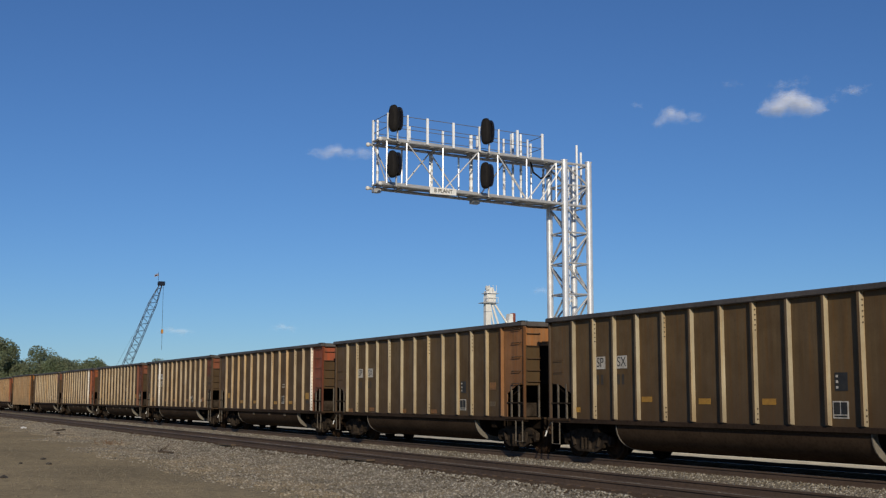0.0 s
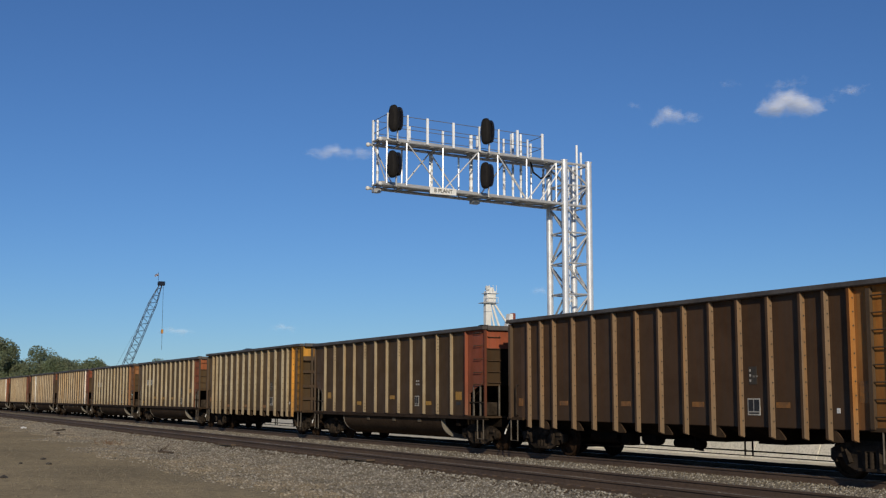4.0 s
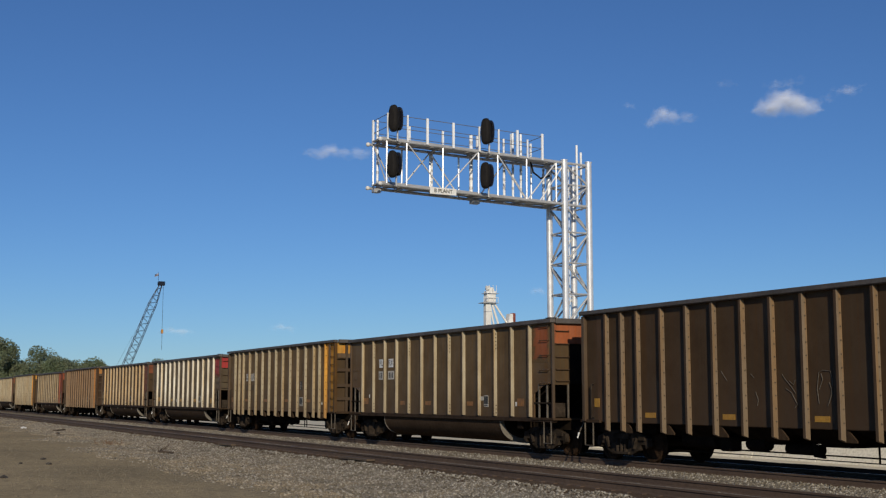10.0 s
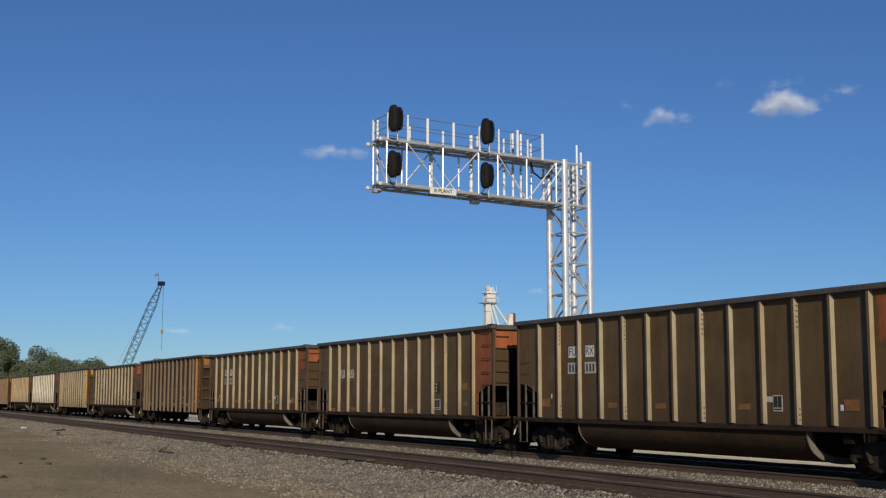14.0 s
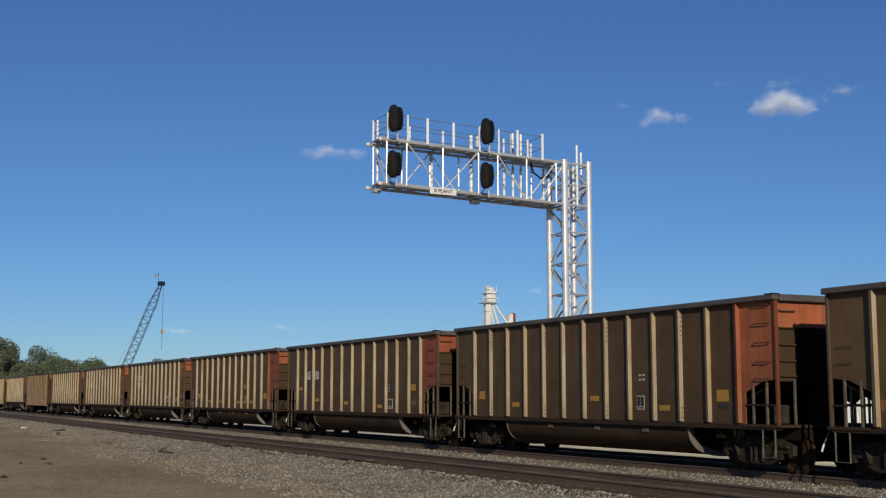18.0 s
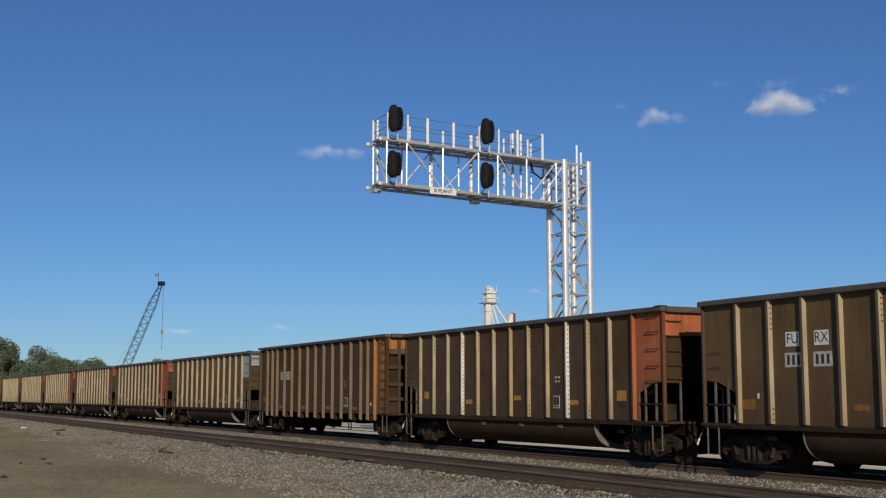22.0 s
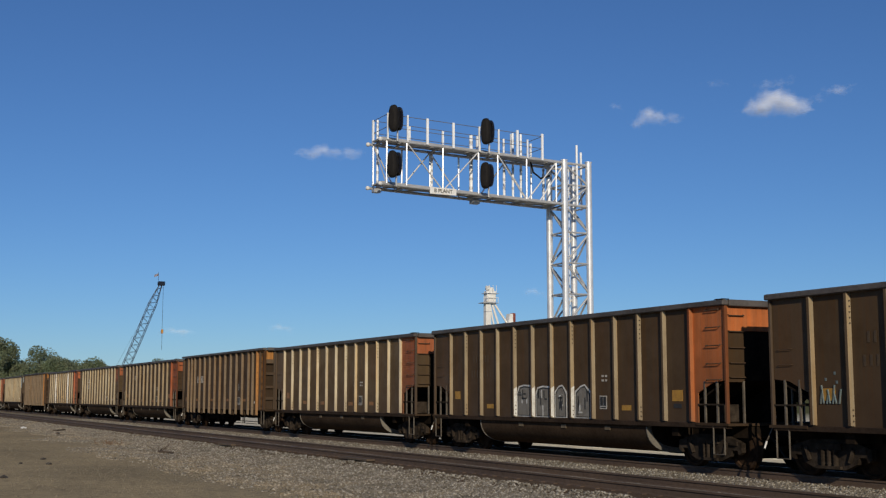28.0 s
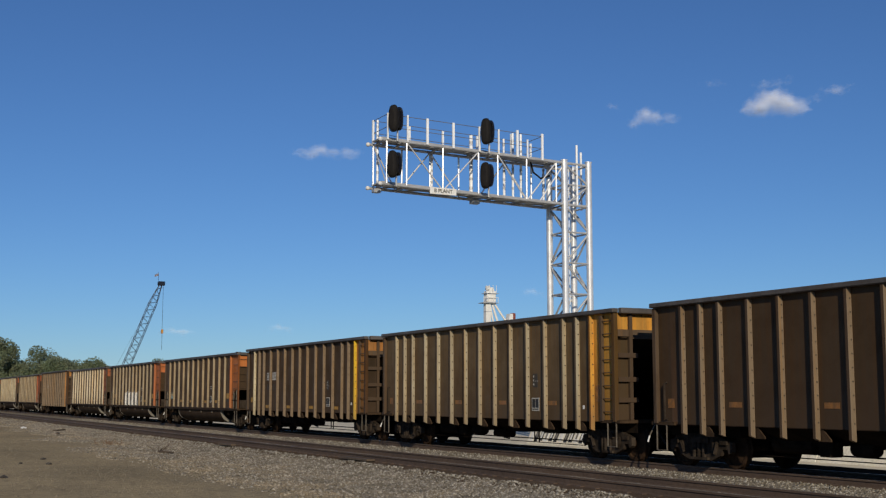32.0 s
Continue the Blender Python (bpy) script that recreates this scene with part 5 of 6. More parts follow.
        part(name, bm, M_GRATE, br)
    # handrails on both sides of the upper walkway
    for y, h, w in ((21.15, 1.18, 0.035), (22.11, 1.20, 0.035), (23.08, 1.18, 0.055), (24.38, 1.16, 0.055), (25.71, 1.16, 0.045), (26.71, 1.16, 0.035), (27.70, 1.25, 0.055), (28.24, 0.88, 0.035), (29.04, 1.25, 0.055)):
        part("rail_post", block(BX1 + 0.07, BX1 + 0.13, y - w, y + w, camber(y, zt), camber(y, zt) + h), M_POST, br)
    for y, h in ((21.10, 1.15), (22.9, 1.1), (24.6, 1.1), (26.4, 1.1), (28.24, 1.45), (29.3, 1.1)):
        part("rail_post", block(BX0 - 0.08, BX0, y - 0.045, y + 0.045, camber(y, zt), camber(y, zt) + h), M_POST, br)
    ends = (21.12, 29.04)
    for x in (BX0 - 0.04, BX1 + 0.10):
        for dz in (0.55, 1.12):
            part("handrail", pipe((x, ends[0], camber(ends[0], zt) + dz), (x, ends[1], camber(ends[1], zt) + dz), 0.016, 5), M_RAILING, br)
    for dz in (0.55, 1.12):
        for y in ends:
            part("handrail", pipe((BX0 - 0.04, y, camber(y, zt) + dz), (BX1 + 0.1, y, camber(y, zt) + dz), 0.016, 5), M_RAILING, br)
    # cable conduits and spare brackets standing up through the arm, with their clamps
    for x, y, z0, z1, r in ((BX0 + 0.1, 21.26, zb, zt + 1.15, 0.055), (BX0 + 0.1, 26.0, zb - 0.2, zt + 1.05, 0.085), (BX0 + 0.15, 27.72, zb, zt + 1.1, 0.05),
                            (BX0 + 0.1, 28.24, zb, zt + 1.45, 0.055), (BX0 + 0.1, 28.68, zb, zt + 1.45, 0.06), (BX0 + 0.2, 23.92, zb, zt, 0.045), (BX0 + 0.2, 29.86, zb, zt - 0.1, 0.055)):
        c = part("conduit", pipe((x, y, camber(y, z0)), (x, y, camber(y, z1)), r, 8), M_POST, br)
        for q in range(7):
            z = z0 + 0.25 + (z1 - z0) * q / 7.5
            part("clamp", pipe((x, y, camber(y, z)), (x, y, camber(y, z) + 0.12), r + 0.012, 8), M_GRATE, c)
    for x, y, h in ((BX1, 31.0, 13.5), (BX0 + 0.2, 32.0, 13.45)):
        part("mast_pole", pipe((x, y, 10.6), (x, y, h), 0.055, 8), M_POST, br)
    part("cable_loop", bent(bmesh.new(), [(BX1 - 0.5, 28.75, 12.6), (BX1 - 0.5, 28.9, 12.1), (BX1 - 0.5, 29.3, 11.85), (BX1 - 0.5, 29.8, 12.0)], 0.05, 6), M_RUBBER, br)
    # ladder up the inside of the mast
    lx, ly = BX0 + 0.25, MAST_Y0 + 0.75
    ladder = part("mast_ladder", tube(pipe((lx, ly - 0.2, GROUND_FAR), (lx, ly - 0.2, 12.6), 0.028, 6), (lx, ly + 0.2, GROUND_FAR), (lx, ly + 0.2, 12.6), 0.028, 6), M_POST, br)
    for i in range(36):
        part("rung", pipe((lx, ly - 0.2, 1.2 + i * 0.31), (lx, ly + 0.2, 1.2 + i * 0.31), 0.016, 5), M_GRATE, ladder)
    for y in (21.0, 25.95):
        part("drip_box", block(BX0 + 0.4, BX0 + 0.7, y - 0.15, y + 0.2, camber(y, zb) - 0.28, camber(y, zb) - 0.1, 0.02), M_GRATE, br)
    # name board of the place
    y0, y1 = 23.18, 24.50
    zs = camber(23.8, zb) - 0.06
    board = part("name_board", block(BX1 + 0.13, BX1 + 0.17, y0, y1, zs - 0.15, zs + 0.15, 0.008), M_WHITE, br, "white board with black letters")
    me = lettering("B PLANT", 0.235, M_INK, 0.004).copy()
    me.transform(pose(0, 0, 0, 0, 0, 90))
    part("letters", me, M_INK, board, at=(BX1 + 0.176, (y0 + y1) / 2, zs))
    return br


def signal_heads(bridge):
    """Heads on oval backboards that face away along the track, seen from their domed backs."""
    n = 28
    oval = [(0.245 * math.copysign(abs(math.cos(a)) ** 0.70, math.cos(a)), 0.60 * math.copysign(abs(math.sin(a)) ** 0.72, math.sin(a))) for a in (i * math.tau / n for i in range(n))]
    for y, z in ((21.40, 13.70), (21.35, 11.67), (25.97, 13.57), (25.93, 11.54)):
        bm = bmesh.new()
        rings = [[bm.verts.new((x + 0.09, 0.86 * u * k, 0.06 + 0.88 * v * (0.12 + 0.88 * k))) for u, v in oval] for x, k in ((-0.03, 0.93), (-0.015, 1.0), (0.03, 1.0), (0.05, 0.93))]
        for p, q in zip(rings, rings[1:]):
            for i in range(n):
                bm.faces.new((p[i], p[(i + 1) % n], q[(i + 1) % n], q[i]))
        bm.faces.new(rings[0]), bm.faces.new(rings[-1][::-1])
        head = part("signal_head", bm, M_BLACK, bridge, "black three-lamp signal head with an oval backboard")
        bm = bmesh.new()
        rings = [[bm.verts.new((x, 0.94 * u * k, -0.02 + 1.02 * v * (0.22 + 0.78 * k))) for u, v in oval] for x, k in ((-0.27, 0.80), (-0.33, 0.97), (-0.40, 1.0), (-0.47, 0.95), (-0.53, 0.78), (-0.555, 0.45))]
        for p, q in zip(rings, rings[1:]):
            for i in range(n):
                bm.faces.new((p[i], p[(i + 1) % n], q[(i + 1) % n], q[i]))
        bm.faces.new(rings[0]), bm.faces.new(rings[-1][::-1])
        part("housing", bm, M_HOUSING, head)
        part("lamp_case", block(-0.285, -0.018, -0.12, 0.12, -0.40, 0.40, 0.03), M_HOUSING, head)
        for v in (0.36, 0.0, -0.36):
            bm = bmesh.new()
            m = 14
            arc = [(0.12 * math.cos(i * math.pi * 1.5 / m - math.pi / 4), v + 0.12 * math.sin(i * math.pi * 1.5 / m - math.pi / 4)) for i in range(m + 1)]
            lo = [bm.verts.new((0.02, u, w)) for u, w in arc]
            hi = [bm.verts.new((0.13, u, w)) for u, w in arc]
            for i in range(m):
                bm.faces.new((lo[i], lo[i + 1], hi[i + 1], hi[i]))
            bmesh.ops.solidify(bm, geom=bm.faces[:], thickness=0.012)
            part("hood", bm, M_BLACK, head)
            part("lens", pipe((0.02, 0, v), (0.05, 0, v), 0.10, 16), M_LENS, head)
        part("support_pipe", pipe((-0.02, 0.0, -0.95), (-0.02, 0.0, -0.50), 0.045, 8), M_GRATE, head)
        head.matrix_basis = pose(BX1 + 0.345, y + 0.12, z, 0, 0, 128)


signal_heads(signal_bridge())


# ---- low wall beyond the tracks ----
def low_wall():
    wall = tagged(new("low_wall"), "low pale concrete wall with unreadable graffiti beyond the tracks", "wall")
    for i in range(10):
        x = -47.5 + i * 3.0
        part("wall_panel", block(x + 0.01, x + 2.99, 0, 0.3, -0.5, 0.75, 0.02), M_CONC, wall)
    rng = random.Random(4)
    for i in range(11):
        x = -47.3 + i * 0.40
        part("spray_bar", block(x, x + 0.26, -0.012, 0.006, -0.36 + 0.05 * rng.random(), 0.30 + 0.1 * rng.random()), M_INK if i % 3 else M_WHITE, wall)
        part("spray_bar", block(x + 0.06, x + 0.18, -0.018, -0.002, -0.25 + 0.1 * rng.random(), 0.05 + 0.15 * rng.random()), M_SPRAYG if i % 2 else M_WHITE, wall)
    wall.matrix_basis = pose(0, 28.0, 0, -26, 0, 0)


low_wall()


# ---- made-up shelter beyond the tracks, turned sunward to whiten the gaps between cars ----
def shelter():
    sh = tagged(new("equipment_shelter"), "made-up white sheet-metal shelter beyond the tracks, a bright backdrop turned to the sun", "shelter")
    sh.matrix_basis = pose(-29.8, 31.0, GROUND_FAR, 0, 0, 42)
    part("plinth", block(-2.1, 2.1, -1.3, 1.3, -0.05, 0.14, 0.02), M_CONC, sh)
    part("wall", block(-2.0, 2.0, -1.2, 1.2, 0.14, 2.55, 0.02), M_ELEV, sh)
    part("roof", block(-2.1, 2.1, -1.3, 1.3, 2.55, 2.68, 0.03), M_ELEV, sh)
    for i in range(7):
        part("wall_rib", block(-1.83 + i * 0.61, -1.79 + i * 0.61, -1.225, -1.198, 0.2, 2.5), M_ELEV, sh)
    door = part("door", block(0.7, 1.55, -1.24, -1.21, 0.2, 2.2, 0.01), M_ELEV, sh)
    part("handle", block(0.78, 0.84, -1.28, -1.235, 1.1, 1.25, 0.008), M_GRATE, door)
    for y in (-0.6, 0.6):
        part("vent", block(1.998, 2.03, y - 0.2, y + 0.2, 1.9, 2.25, 0.008), M_GRATE, sh)


shelter()


# ---- crane ----
def crane():
    cr = tagged(new("lattice_crane"), "dark lattice-boom crawler crane, cable hanging, small flag", "crane")
    base, tip = Vector((-206.0, 41.5, 1.6)), Vector((-203.4, 48.35, 20.5))
    d = (tip - base).normalized()
    side = d.cross(Vector((1, 0, 0))).normalized()
    deep = d.cross(side)
    L = (tip - base).length
    n = 32

    def at(s, i, j):
        w = 0.60 * min(1.0, (L - s) / 5.0 + 0.28, s / 3.0 + 0.4)
        return base + d * s + side * (w * i) + deep * (w * j)
    for i in (-1, 1):
        for j in (-1, 1):
            c = bmesh.new()
            pts = [at(L * k / n, i, j) for k in range(n + 1)]
            part("boom_chord", bent(c, pts, 0.05, 5), M_CRANE, cr)
    for k in range(n):
        s0, s1 = L * k / n, L * (k + 1) / n
        for j in (-1, 1):
            a = 1 if k % 2 else -1
            part("boom_lacing", pipe(at(s0, a, j), at(s1, -a, j), 0.026, 4), M_CRANE, cr)
            part("boom_lacing", pipe(at(s0, j, -a), at(s1, j, a), 0.026, 4), M_CRANE, cr)
    part("boom_head", block(tip.x - 0.3, tip.x + 0.3, tip.y - 0.6, tip.y + 0.6, tip.z - 0.35, tip.z + 0.35, 0.1), M_BLACK, cr)
    hook = Vector((tip.x, tip.y + 0.35, 9.4))
    part("hoist_line", pipe((hook.x, hook.y, tip.z), hook, 0.028, 4), M_CRANE, cr)
    part("hook_block", block(hook.x - 0.3, hook.x + 0.3, hook.y - 0.16, hook.y + 0.16, 12.1, 12.8, 0.08), M_HOOK, cr)
    back = base + Vector((-1.2, -1.7, 0.6))
    part("pendant_line", pipe(tip, back + (tip - back) * 0.28, 0.012, 4), M_CRANE, cr)
    part("pendant_line", pipe(back + (tip - back) * 0.28, back, 0.012, 4), M_CRANE, cr)
    part("crane_house", block(base.x - 1.6, base.x + 1.6, base.y - 5.5, base.y + 0.3, 0.8, 3.4, 0.1), M_CRANE, cr)
    part("turntable", pipe((base.x, base.y - 2.5, 0.45), (base.x, base.y - 2.5, 0.8), 1.2, 16), M_CRANE, cr)
    for s in (-1, 1):
        part("crawler", block(base.x + s * 1.7 - 0.45, base.x + s * 1.7 + 0.45, base.y - 5.6, base.y + 0.6, GROUND_FAR, 0.55, 0.25), M_CRANE, cr)
    part("flag_staff", pipe((tip.x, tip.y - 0.5, tip.z + 0.4), (tip.x, tip.y - 0.5, tip.z + 1.9), 0.03, 4), M_CRANE, cr)
    bm = bmesh.new()
    m = 6
    rows = [[bm.verts.new((0.10 * math.sin(i * 1.4) * i / m, -0.7 * i / m, z - 0.25 * i / m)) for i in range(m + 1)] for z in (0.0, 0.40)]
    for i in range(m):
        bm.faces.new((rows[0][i], rows[0][i + 1], rows[1][i + 1], rows[1][i]))
    bmesh.ops.solidify(bm, geom=bm.faces[:], thickness=0.02)
    return part("flag", bm, M_FLAGR, cr, "small faded flag", at=(tip.x, tip.y - 0.5, tip.z + 1.3))


FLAG = crane()


# ---- grain elevator leg ----
def elevator():
    el = tagged(new("grain_elevator"), "white sheet-metal grain elevator leg with sloping spouts", "grain elevator")
    ox, oy = -227.6, 124.7
    el.location = (ox, oy, 0)
    part("tower", block(-0.6, 0.6, -1.40, -0.15, GROUND_FAR, 21.6, 0.05), M_ELEV, el)
    for z in (6, 9.5, 13, 16.5, 19.5):
        part("tower_band", block(-0.64, 0.64, -1.44, -0.11, z, z + 0.12), M_GRATE, el)
    part("head_house", block(-0.8, 0.8, -1.25, 0.95, 21.6, 24.0, 0.12), M_ELEV, el)
    part("head_hood", pipe((-0.6, 0.0, 24.2), (0.6, 0.0, 24.2), 0.6, 12), M_ELEV, el)
    part("motor_box", block(-0.5, 0.5, -1.0, -0.3, 24.2, 25.1, 0.05), M_ELEV, el)
    part("platform", block(-1.2, 1.2, -2.3, 1.3, 21.35, 21.5), M_GRATE, el)
    part("platform", block(-1.1, 1.1, -1.6, 1.5, 23.4, 23.5), M_GRATE, el)
    for y in (-2.25, -1.2, 0.1, 1.25):
        part("rail_post", block(1.12, 1.18, y - 0.04, y + 0.04, 21.5, 22.6), M_ELEV, el)
        part("rail_post", block(1.02, 1.08, 0.7 * y - 0.04, 0.7 * y + 0.04, 23.5, 25.2), M_ELEV, el)
    part("rail", block(1.12, 1.17, -2.28, 1.28, 22.5, 22.6), M_ELEV, el)
    part("spout", pipe((0.2, 0.3, 21.2), (0.8, 2.8, 13.0), 0.24, 10), M_ELEV, el)
    part("spout", pipe((0.4, 0.5, 21.6), (1.2, 5.0, 15.0), 0.22, 10), M_ELEV, el)
    part("spout", pipe((-0.2, 0.1, 20.6), (0.3, 1.4, 13.0), 0.20, 10), M_ELEV, el)
    bm = bmesh.new()
    pts = [(2.3, 13.0), (4.5, 13.0), (4.5, 19.2), (3.8, 19.2)]
    a = [bm.verts.new((0.2, y, z)) for y, z in pts]
    b = [bm.verts.new((1.8, y, z)) for y, z in pts]
    bm.faces.new(a), bm.faces.new(b[::-1])
    for i in range(4):
        bm.faces.new((a[i], b[i], b[(i + 1) % 4], a[(i + 1) % 4]))
    part("sloped_gallery", bm, M_ELEV, el)
    part("stair_tower", block(0.2, 1.0, 4.7, 5.6, GROUND_FAR, 19.4, 0.05), M_RUST, el, "red oxide steel shaft")
    part("bin", pipe((1.0, 4.0, GROUND_FAR), (1.0, 4.0, 13.0), 3.4, 24), M_ELEV, el)


elevator()


# ---- trees ----
def tree(name, seed, height, spread, lean=0.0):
    """A tapered trunk, limbs, and a crown of many small leaf sprays in uneven clumps."""
    rng = random.Random(seed)
    t = new(name)
    bm = bmesh.new()
    fork = height * 0.32
    tube(bm, (0, 0, -0.2), (lean * 0.3, 0, fork), height * 0.028, 8, height * 0.018)
    clumps = []
    for i in range(15):
        a = rng.random() * math.tau
        r = spread * (0.25 + 0.75 * rng.random() ** 0.7)
        z = height * (0.38 + 0.55 * rng.random())
        r *= math.sin(min(1.0, (1.04 - z / height) * 2.2) * math.pi / 2)
        c = Vector((math.cos(a) * r + lean * z / height, math.sin(a) * r, z))
        tube(bm, (lean * 0.3, 0, fork * (0.8 + 0.2 * rng.random())), c, height * 0.010, 5, height * 0.003)
        clumps.append((c, spread * (0.26 + 0.22 * rng.random())))
    clumps.append((Vector((lean, 0, height * 0.94)), spread * 0.28))
    part("trunk", bm, M_BARK, t)
    verts, faces = [], []
    for c, r in clumps:
        for _ in range(850):
            v = Vector((rng.gauss(0, 1), rng.gauss(0, 1), rng.gauss(0, 0.8)))
            p = c + v.normalized() * r * (0.45 + 0.65 * rng.random() ** 0.6)
            u = Vector((rng.gauss(0, 1), rng.gauss(0, 1), rng.gauss(0, 1))).normalized()
            w = u.cross(Vector((rng.gauss(0, 1), rng.gauss(0, 1), rng.gauss(0, 1)))).normalized()
            s = 0.10 + 0.13 * rng.random()
            k = len(verts)
            verts += [tuple(p + u * s), tuple(p + w * s * 0.7), tuple(p - u * s), tuple(p - w * s * 0.7)]
            faces.append((k, k + 1, k + 2, k + 3))
    crown = new("crown", sheet("crown", verts, faces, M_LEAF))
    crown.parent = t
    return t


def build_trees():
    kinds = [("tree", 1, 13.6, 5.2), ("tree", 2, 11.2, 6.0), ("tree", 3, 8.6, 4.8), ("tree", 4, 7.6, 4.0), ("bush", 5, 5.5, 3.6)]
    made = [tree(*k) for k in kinds]
    spots = [(0, -259, 28.4), (1, -257, 36.3), (2, -262, 32.6), (2, -250, 40.5), (3, -256, 43.6), (2, -258, 46.4), (3, -254, 49.8), (4, -246, 39.0),
             (3, -262, 40.8), (0, -268, 23.2), (1, -264, 18.0), (4, -250, 31.5), (4, -252, 35.0), (3, -300, 60.5), (3, -296, 71.0), (2, -310, 66.0), (2, -300, 50.0), (3, -318, 56.0), (1, -330, 78.0)]
    used = set()
    for i, (k, x, y) in enumerate(spots):
        m = pose(x, y, GROUND_FAR, 0, 0, (i * 77) % 360)
        if k in used:
            ob = copy_thing(made[k], m)
        else:
            ob = made[k]
            ob.matrix_basis = m
            used.add(k)
        tagged(ob, "leafy green deciduous tree with an uneven crown" if k < 4 else "low leafy green bush", "tree" if k < 4 else "bush", "trees beyond the yard")


build_trees()


# ---- clouds ----
def cloud(seed, lumps, thin=1.0):
    """Three bulging layers of thin vapour, one behind the other; lumps: (along, up, half width, half height, how dense)."""
    c = tagged(new("cloud"), "small white fair-weather cloud drifting in the blue sky", "cloud", "clouds")
    x0, x1 = min(a - 2.4 * w for a, b, w, h, d in lumps), max(a + 2.4 * w for a, b, w, h, d in lumps)
    z0, z1 = min(b - 2.8 * h for a, b, w, h, d in lumps), max(b + 2.8 * h for a, b, w, h, d in lumps)
    nx, nz = max(12, int((x1 - x0) / 2.5)), max(8, int((z1 - z0) / 2.0))
    mat = cloud_material(lumps, thin)
    for layer in range(3):
        verts = []
        for j in range(nz + 1):
            for i in range(nx + 1):
                x, z = x0 + (x1 - x0) * i / nx, z0 + (z1 - z0) * j / nz
                n2 = noise.noise(Vector((x * 0.09, z * 0.12, seed * 5.7 + layer * 0.6)))
                q = sum(d * math.exp(-((x - a) / w) ** 2 - ((z - b) / h) ** 2) for a, b, w, h, d in lumps)
                verts.append((x, (layer - 1) * 8.0 - 7.0 * min(1.2, q) + 3.0 * n2 * q, z))
        n = nx + 1
        faces = [(j * n + i, j * n + i + 1, (j + 1) * n + i + 1, (j + 1) * n + i) for j in range(nz) for i in range(nx)]
        part("vapour_layer", sheet("vapour_layer", verts, faces, mat, True), mat, c)
    return c


def build_clouds():
    big = cloud(1, ((-6, 5, 22, 12, 0.90), (-24, -4, 14, 8, 0.62), (15, -3, 17, 10, 0.68), (28, -9, 10, 5, 0.36), (-14, 26, 16, 5, 0.30), (8, 28, 10, 5, 0.22),
                    (-70, 31, 18, 5, 0.20), (66, 13, 17, 5, 0.36), (42, 4, 14, 5, 0.24), (-40, -6, 12, 4, 0.20)), 0.78)
    two = cloud(2, ((-2, 3, 14, 9, 0.56), (-18, -5, 11, 5, 0.32), (22, -1, 16, 5, 0.38), (-42, 16, 10, 6, 0.18)), 0.80)
    three = cloud(3, ((-8, 1, 18, 7, 0.50), (-30, -2, 15, 4, 0.32), (26, 0, 18, 6, 0.44)), 0.76)
    four = cloud(4, ((0, 0, 20, 4, 0.28), (14, 0, 14, 3, 0.2)), 0.8)
    five = cloud(6, ((0, 0, 18, 4, 0.32),), 0.8)
    six = cloud(7, ((0, 0, 13, 5, 0.26), (-12, 2, 9, 3, 0.18)), 0.75)
    # where each one hangs at the start and at the end
    return [(big, (1406, 187), (1376, 186)), (two, (1192, 208), (1148, 210)), (three, (605, 271), (578, 271)), (four, (308, 587), (310, 588)), (five, (505, 581), (498, 582)), (six, (968, 518), (950, 520))]


def sky_place(u, v, far=1500.0):
    """The spot far off along the sight line (u, v), on the scale of the picture's 1568 by 882 grid."""
    m = look(EYE, AIM)
    way = m.to_3x3() @ Vector(((u - 784) / 2150.0, (441 - v) / 2150.0, -1.0))
    return Vector(EYE) + way.normalized() * far


CLOUDS = build_clouds()


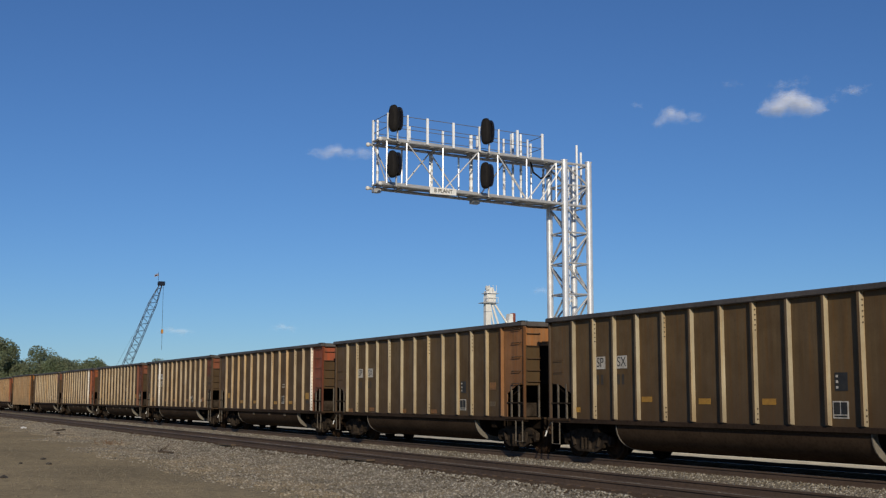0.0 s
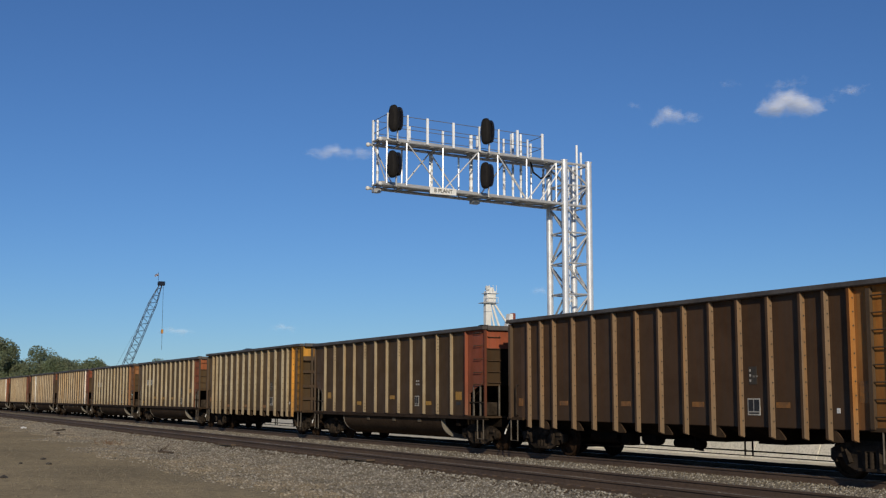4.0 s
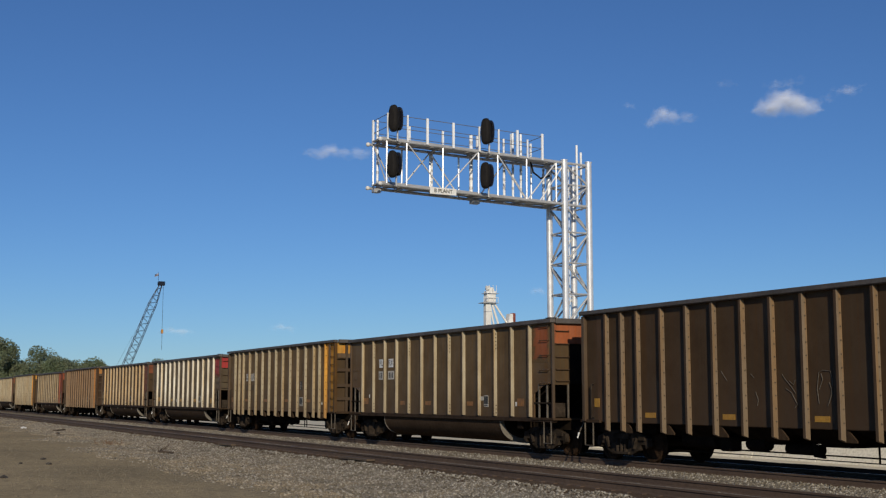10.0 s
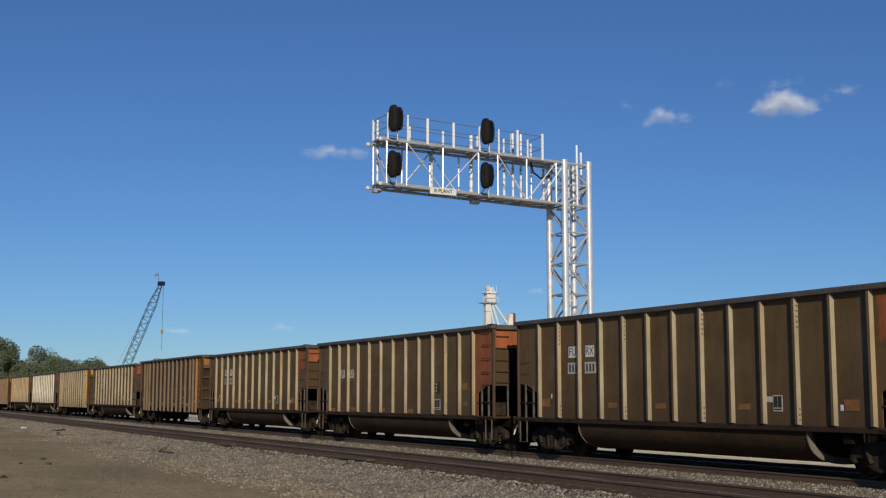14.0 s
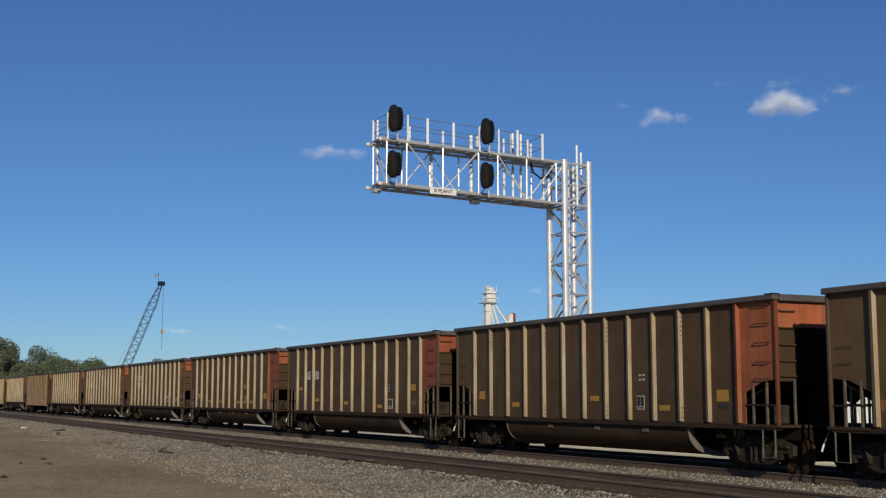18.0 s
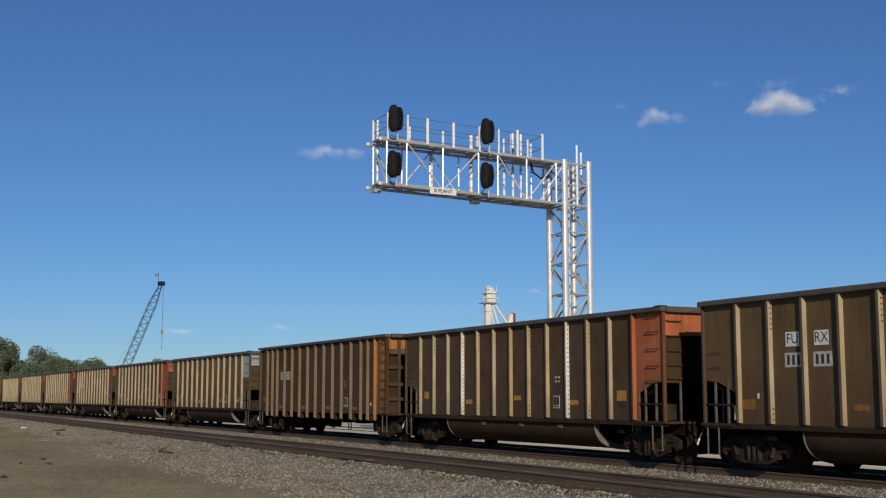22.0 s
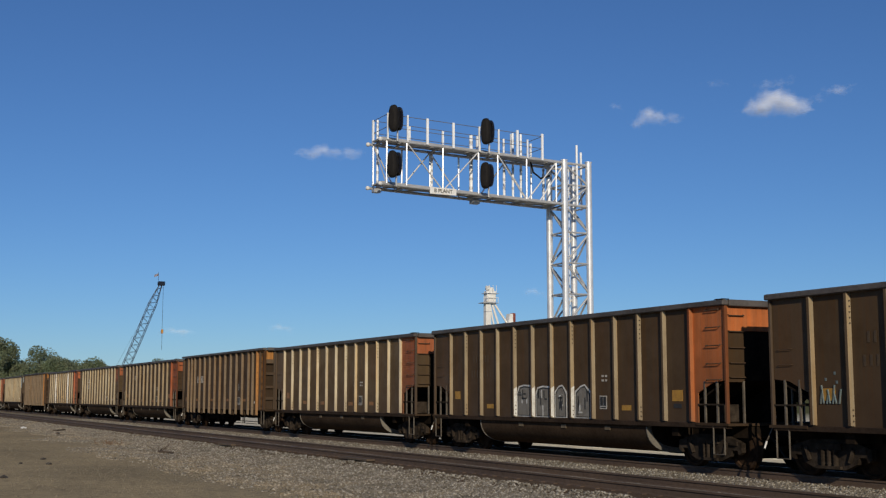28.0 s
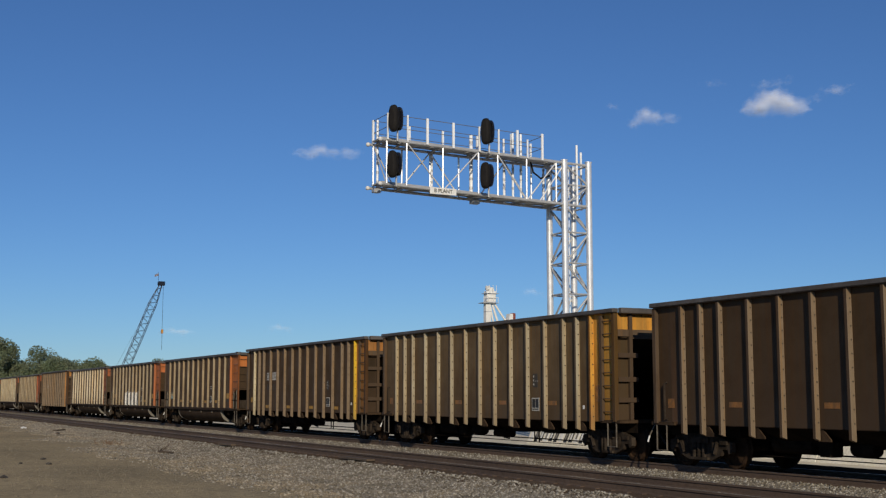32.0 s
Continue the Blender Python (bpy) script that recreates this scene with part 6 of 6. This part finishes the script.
# ---- loose things on the ground ----
def debris():
    rng = random.Random(8)
    clump = tagged(new("brush_clump"), "dark dead brush lying on the gravel", "brush")
    for i in range(9):
        a = rng.random() * math.tau
        part("twig", pipe((0.1 * math.cos(a), 0.1 * math.sin(a), 0.02), (0.45 * math.cos(a), 0.4 * math.sin(a), 0.10 + 0.22 * rng.random()), 0.02, 5, 0.008), M_WOOD, clump)
    clump.location = (-44.6, 10.67, ground_height(-44.6, 10.67))
    for x, y, l, w, r, name, lab in ((-44.2, 13.10, 1.3, 0.20, 6, "plank", "weathered brown plank beside the track"), (-32.3, 13.36, 1.9, 0.26, 2, "plank", "broken rusty-brown tie piece beside the track"),
                                     (-73.5, 11.8, 1.6, 0.16, -30, "branch", "bare dead branch on the soil"), (-66.5, 10.6, 1.4, 0.14, -12, "branch", "bare dead branch on the soil"), (-43.2, 10.60, 1.1, 0.06, 14, "branch", "bare dead branch on the soil")):
        ob = new(name, finish(block(-l / 2, l / 2, -w / 2, w / 2, 0, min(0.06, w), min(0.012, w / 4)), name))
        ob.data.materials.append(M_WOOD)
        ob.matrix_basis = pose(x, y, max(ground_height(x, y), bed_height(x, y)) + 0.03, 0, 0, r)
        tagged(ob, lab, name)
    weeds = tagged(new("dry_weed"), "dry reddish-brown weeds growing in the gravel", "weed")
    for i in range(34):
        a, q = rng.random() * math.tau, 0.9 * rng.random() ** 0.6
        p = Vector((1.6 * q * math.cos(a), 0.6 * q * math.sin(a), -0.02))
        part("stalk", pipe(p, p + Vector((0.12 * rng.gauss(0, 1), 0.12 * rng.gauss(0, 1), 0.10 + 0.16 * rng.random())), 0.012, 4, 0.003), M_WEED, weeds)
    weeds.location = (-51.6, 10.3, max(ground_height(-51.6, 10.3), bed_height(-51.6, 10.3)))
    for x, y, s in ((-40.2, 5.98, 0.10), (-37.5, 5.76, 0.09), (-38.2, 5.06, 0.07), (-31.3, 3.76, 0.12)):
        bm = bmesh.new()
        bmesh.ops.create_icosphere(bm, subdivisions=1, radius=s)
        for v in bm.verts:
            v.co += Vector((rng.uniform(-0.3, 0.3), rng.uniform(-0.3, 0.3), 0)) * s
            v.co.x *= 1.5
            v.co.z *= 0.5
        ob = new("dark_stone", finish(bm, "dark_stone"))
        ob.data.materials.append(M_TIE)
        ob.location = (x, y, ground_height(x, y) + 0.02)
        tagged(ob, "dark stone lying on the dusty soil", "stone")
    for x, y, s in ((-80.5, 10.75, 0.22), (-20.2, 15.9, 0.10), (-20.0, 15.5, 0.07), (-26.5, 16.3, 0.08)):
        bm = bmesh.new()
        bmesh.ops.create_icosphere(bm, subdivisions=1, radius=s)
        for v in bm.verts:
            v.co += Vector((rng.uniform(-0.3, 0.3), rng.uniform(-0.3, 0.3), 0)) * s
            v.co.z *= 0.45
        ob = new("pale_stone", finish(bm, "pale_stone"))
        ob.data.materials.append(M_WHITE)
        ob.location = (x, y, ground_height(x, y) + 0.03 if y < 12 else -0.17)
        tagged(ob, "pale white stone lying on the gravel", "stone")


debris()
stones("shoulder_gravel", "loose grey and tan crushed stone beside the near track", 78000, shoulder_place, (0.014, 0.052))
stones("middle_gravel", "loose grey ballast stone between the tracks", 26000, between_place, (0.016, 0.050))
stones("track_gravel", "loose ballast stone between the rails", 4000, inside_place, (0.016, 0.040))
stones("soil_pebbles", "scattered pebbles on the dusty soil", 14000, soil_place, (0.006, 0.026), M_PEBBLE)


# ---- what moves ----
def front_of_train(t):
    """The left end of the first lettered car, t seconds in."""
    return P0 + P1 * t + P2 * t * t + P3 * t ** 3


P0, P1, P2, P3 = -28.749, -12.6214, -0.019153, 0.0002407
SHIFT = {0: -0.21, 5: -0.14, 13: -0.16, 14: -0.22, 15: -0.20, 23: -0.16}
# how far the train lags or leads its steady run as the slack works through it, second by second
SLACK = {0: 0.0, 1: -0.17, 2: -0.22, 3: -0.16, 4: -0.12, 5: -0.08, 6: -0.04, 7: -0.05, 8: -0.01, 9: 0.0, 10: 0.01, 11: 0.0, 12: 0.0, 13: -0.01, 14: -0.01, 15: -0.03, 16: -0.05, 17: -0.09, 18: -0.13,
         19: -0.17, 20: -0.17, 21: -0.21, 22: -0.27, 23: 0.02, 24: 0.0, 25: 0.0, 26: -0.05, 27: -0.10, 28: -0.14, 29: -0.13, 30: -0.21, 31: -0.23, 32: -0.38}


def motions():
    for k, car in CARS.items():
        dx = k * PITCH + 7.42 + SHIFT.get(k, -0.13)
        walk(car, [(t, pose(front_of_train(t) + d + dx, TRAIN_TRACK, 0)) for t, d in SLACK.items()])
    # wheels roll with the train: one run of keys for the leading and one for the trailing wheelsets
    runs = {}
    ticks = [i / FPS for i in range(round(32 * FPS) + 1)]
    for car in CARS.values():
        for ob in car.children_recursive:
            if ob.name.split(".")[0] != "wheelset":
                continue
            s = 1 if ob.location.x > 0 else -1
            if s not in runs:
                walk(ob, [(t, pose(s * AXLE, 0, WHEEL_R, 0, math.degrees((front_of_train(t) - P0) / WHEEL_R), 0)) for t in ticks])
                runs[s] = ob.animation_data.action
            else:
                ob.rotation_mode = "QUATERNION"
                ob.animation_data_create()
                ob.animation_data.action = runs[s]
                ob.animation_data.action_slot = runs[s].slots[0]
    for ob, a, b in CLOUDS:
        p, q = sky_place(*a), sky_place(*b)
        face = math.degrees(math.atan2(p.y, p.x)) - 90 + 180 - 180
        walk(ob, [(0.0, pose(*p, 0, 0, face)), (16.0, pose(*((p + q) / 2), 0, 0, face)), (32.0, pose(*q, 0, 0, face))])
    home = FLAG.matrix_basis.translation.copy()
    walk(FLAG, [(i * 0.5, pose(*home, 0, 0, 18 * math.sin(i * 1.9) + 10 * math.sin(i * 0.77))) for i in range(65)])


motions()
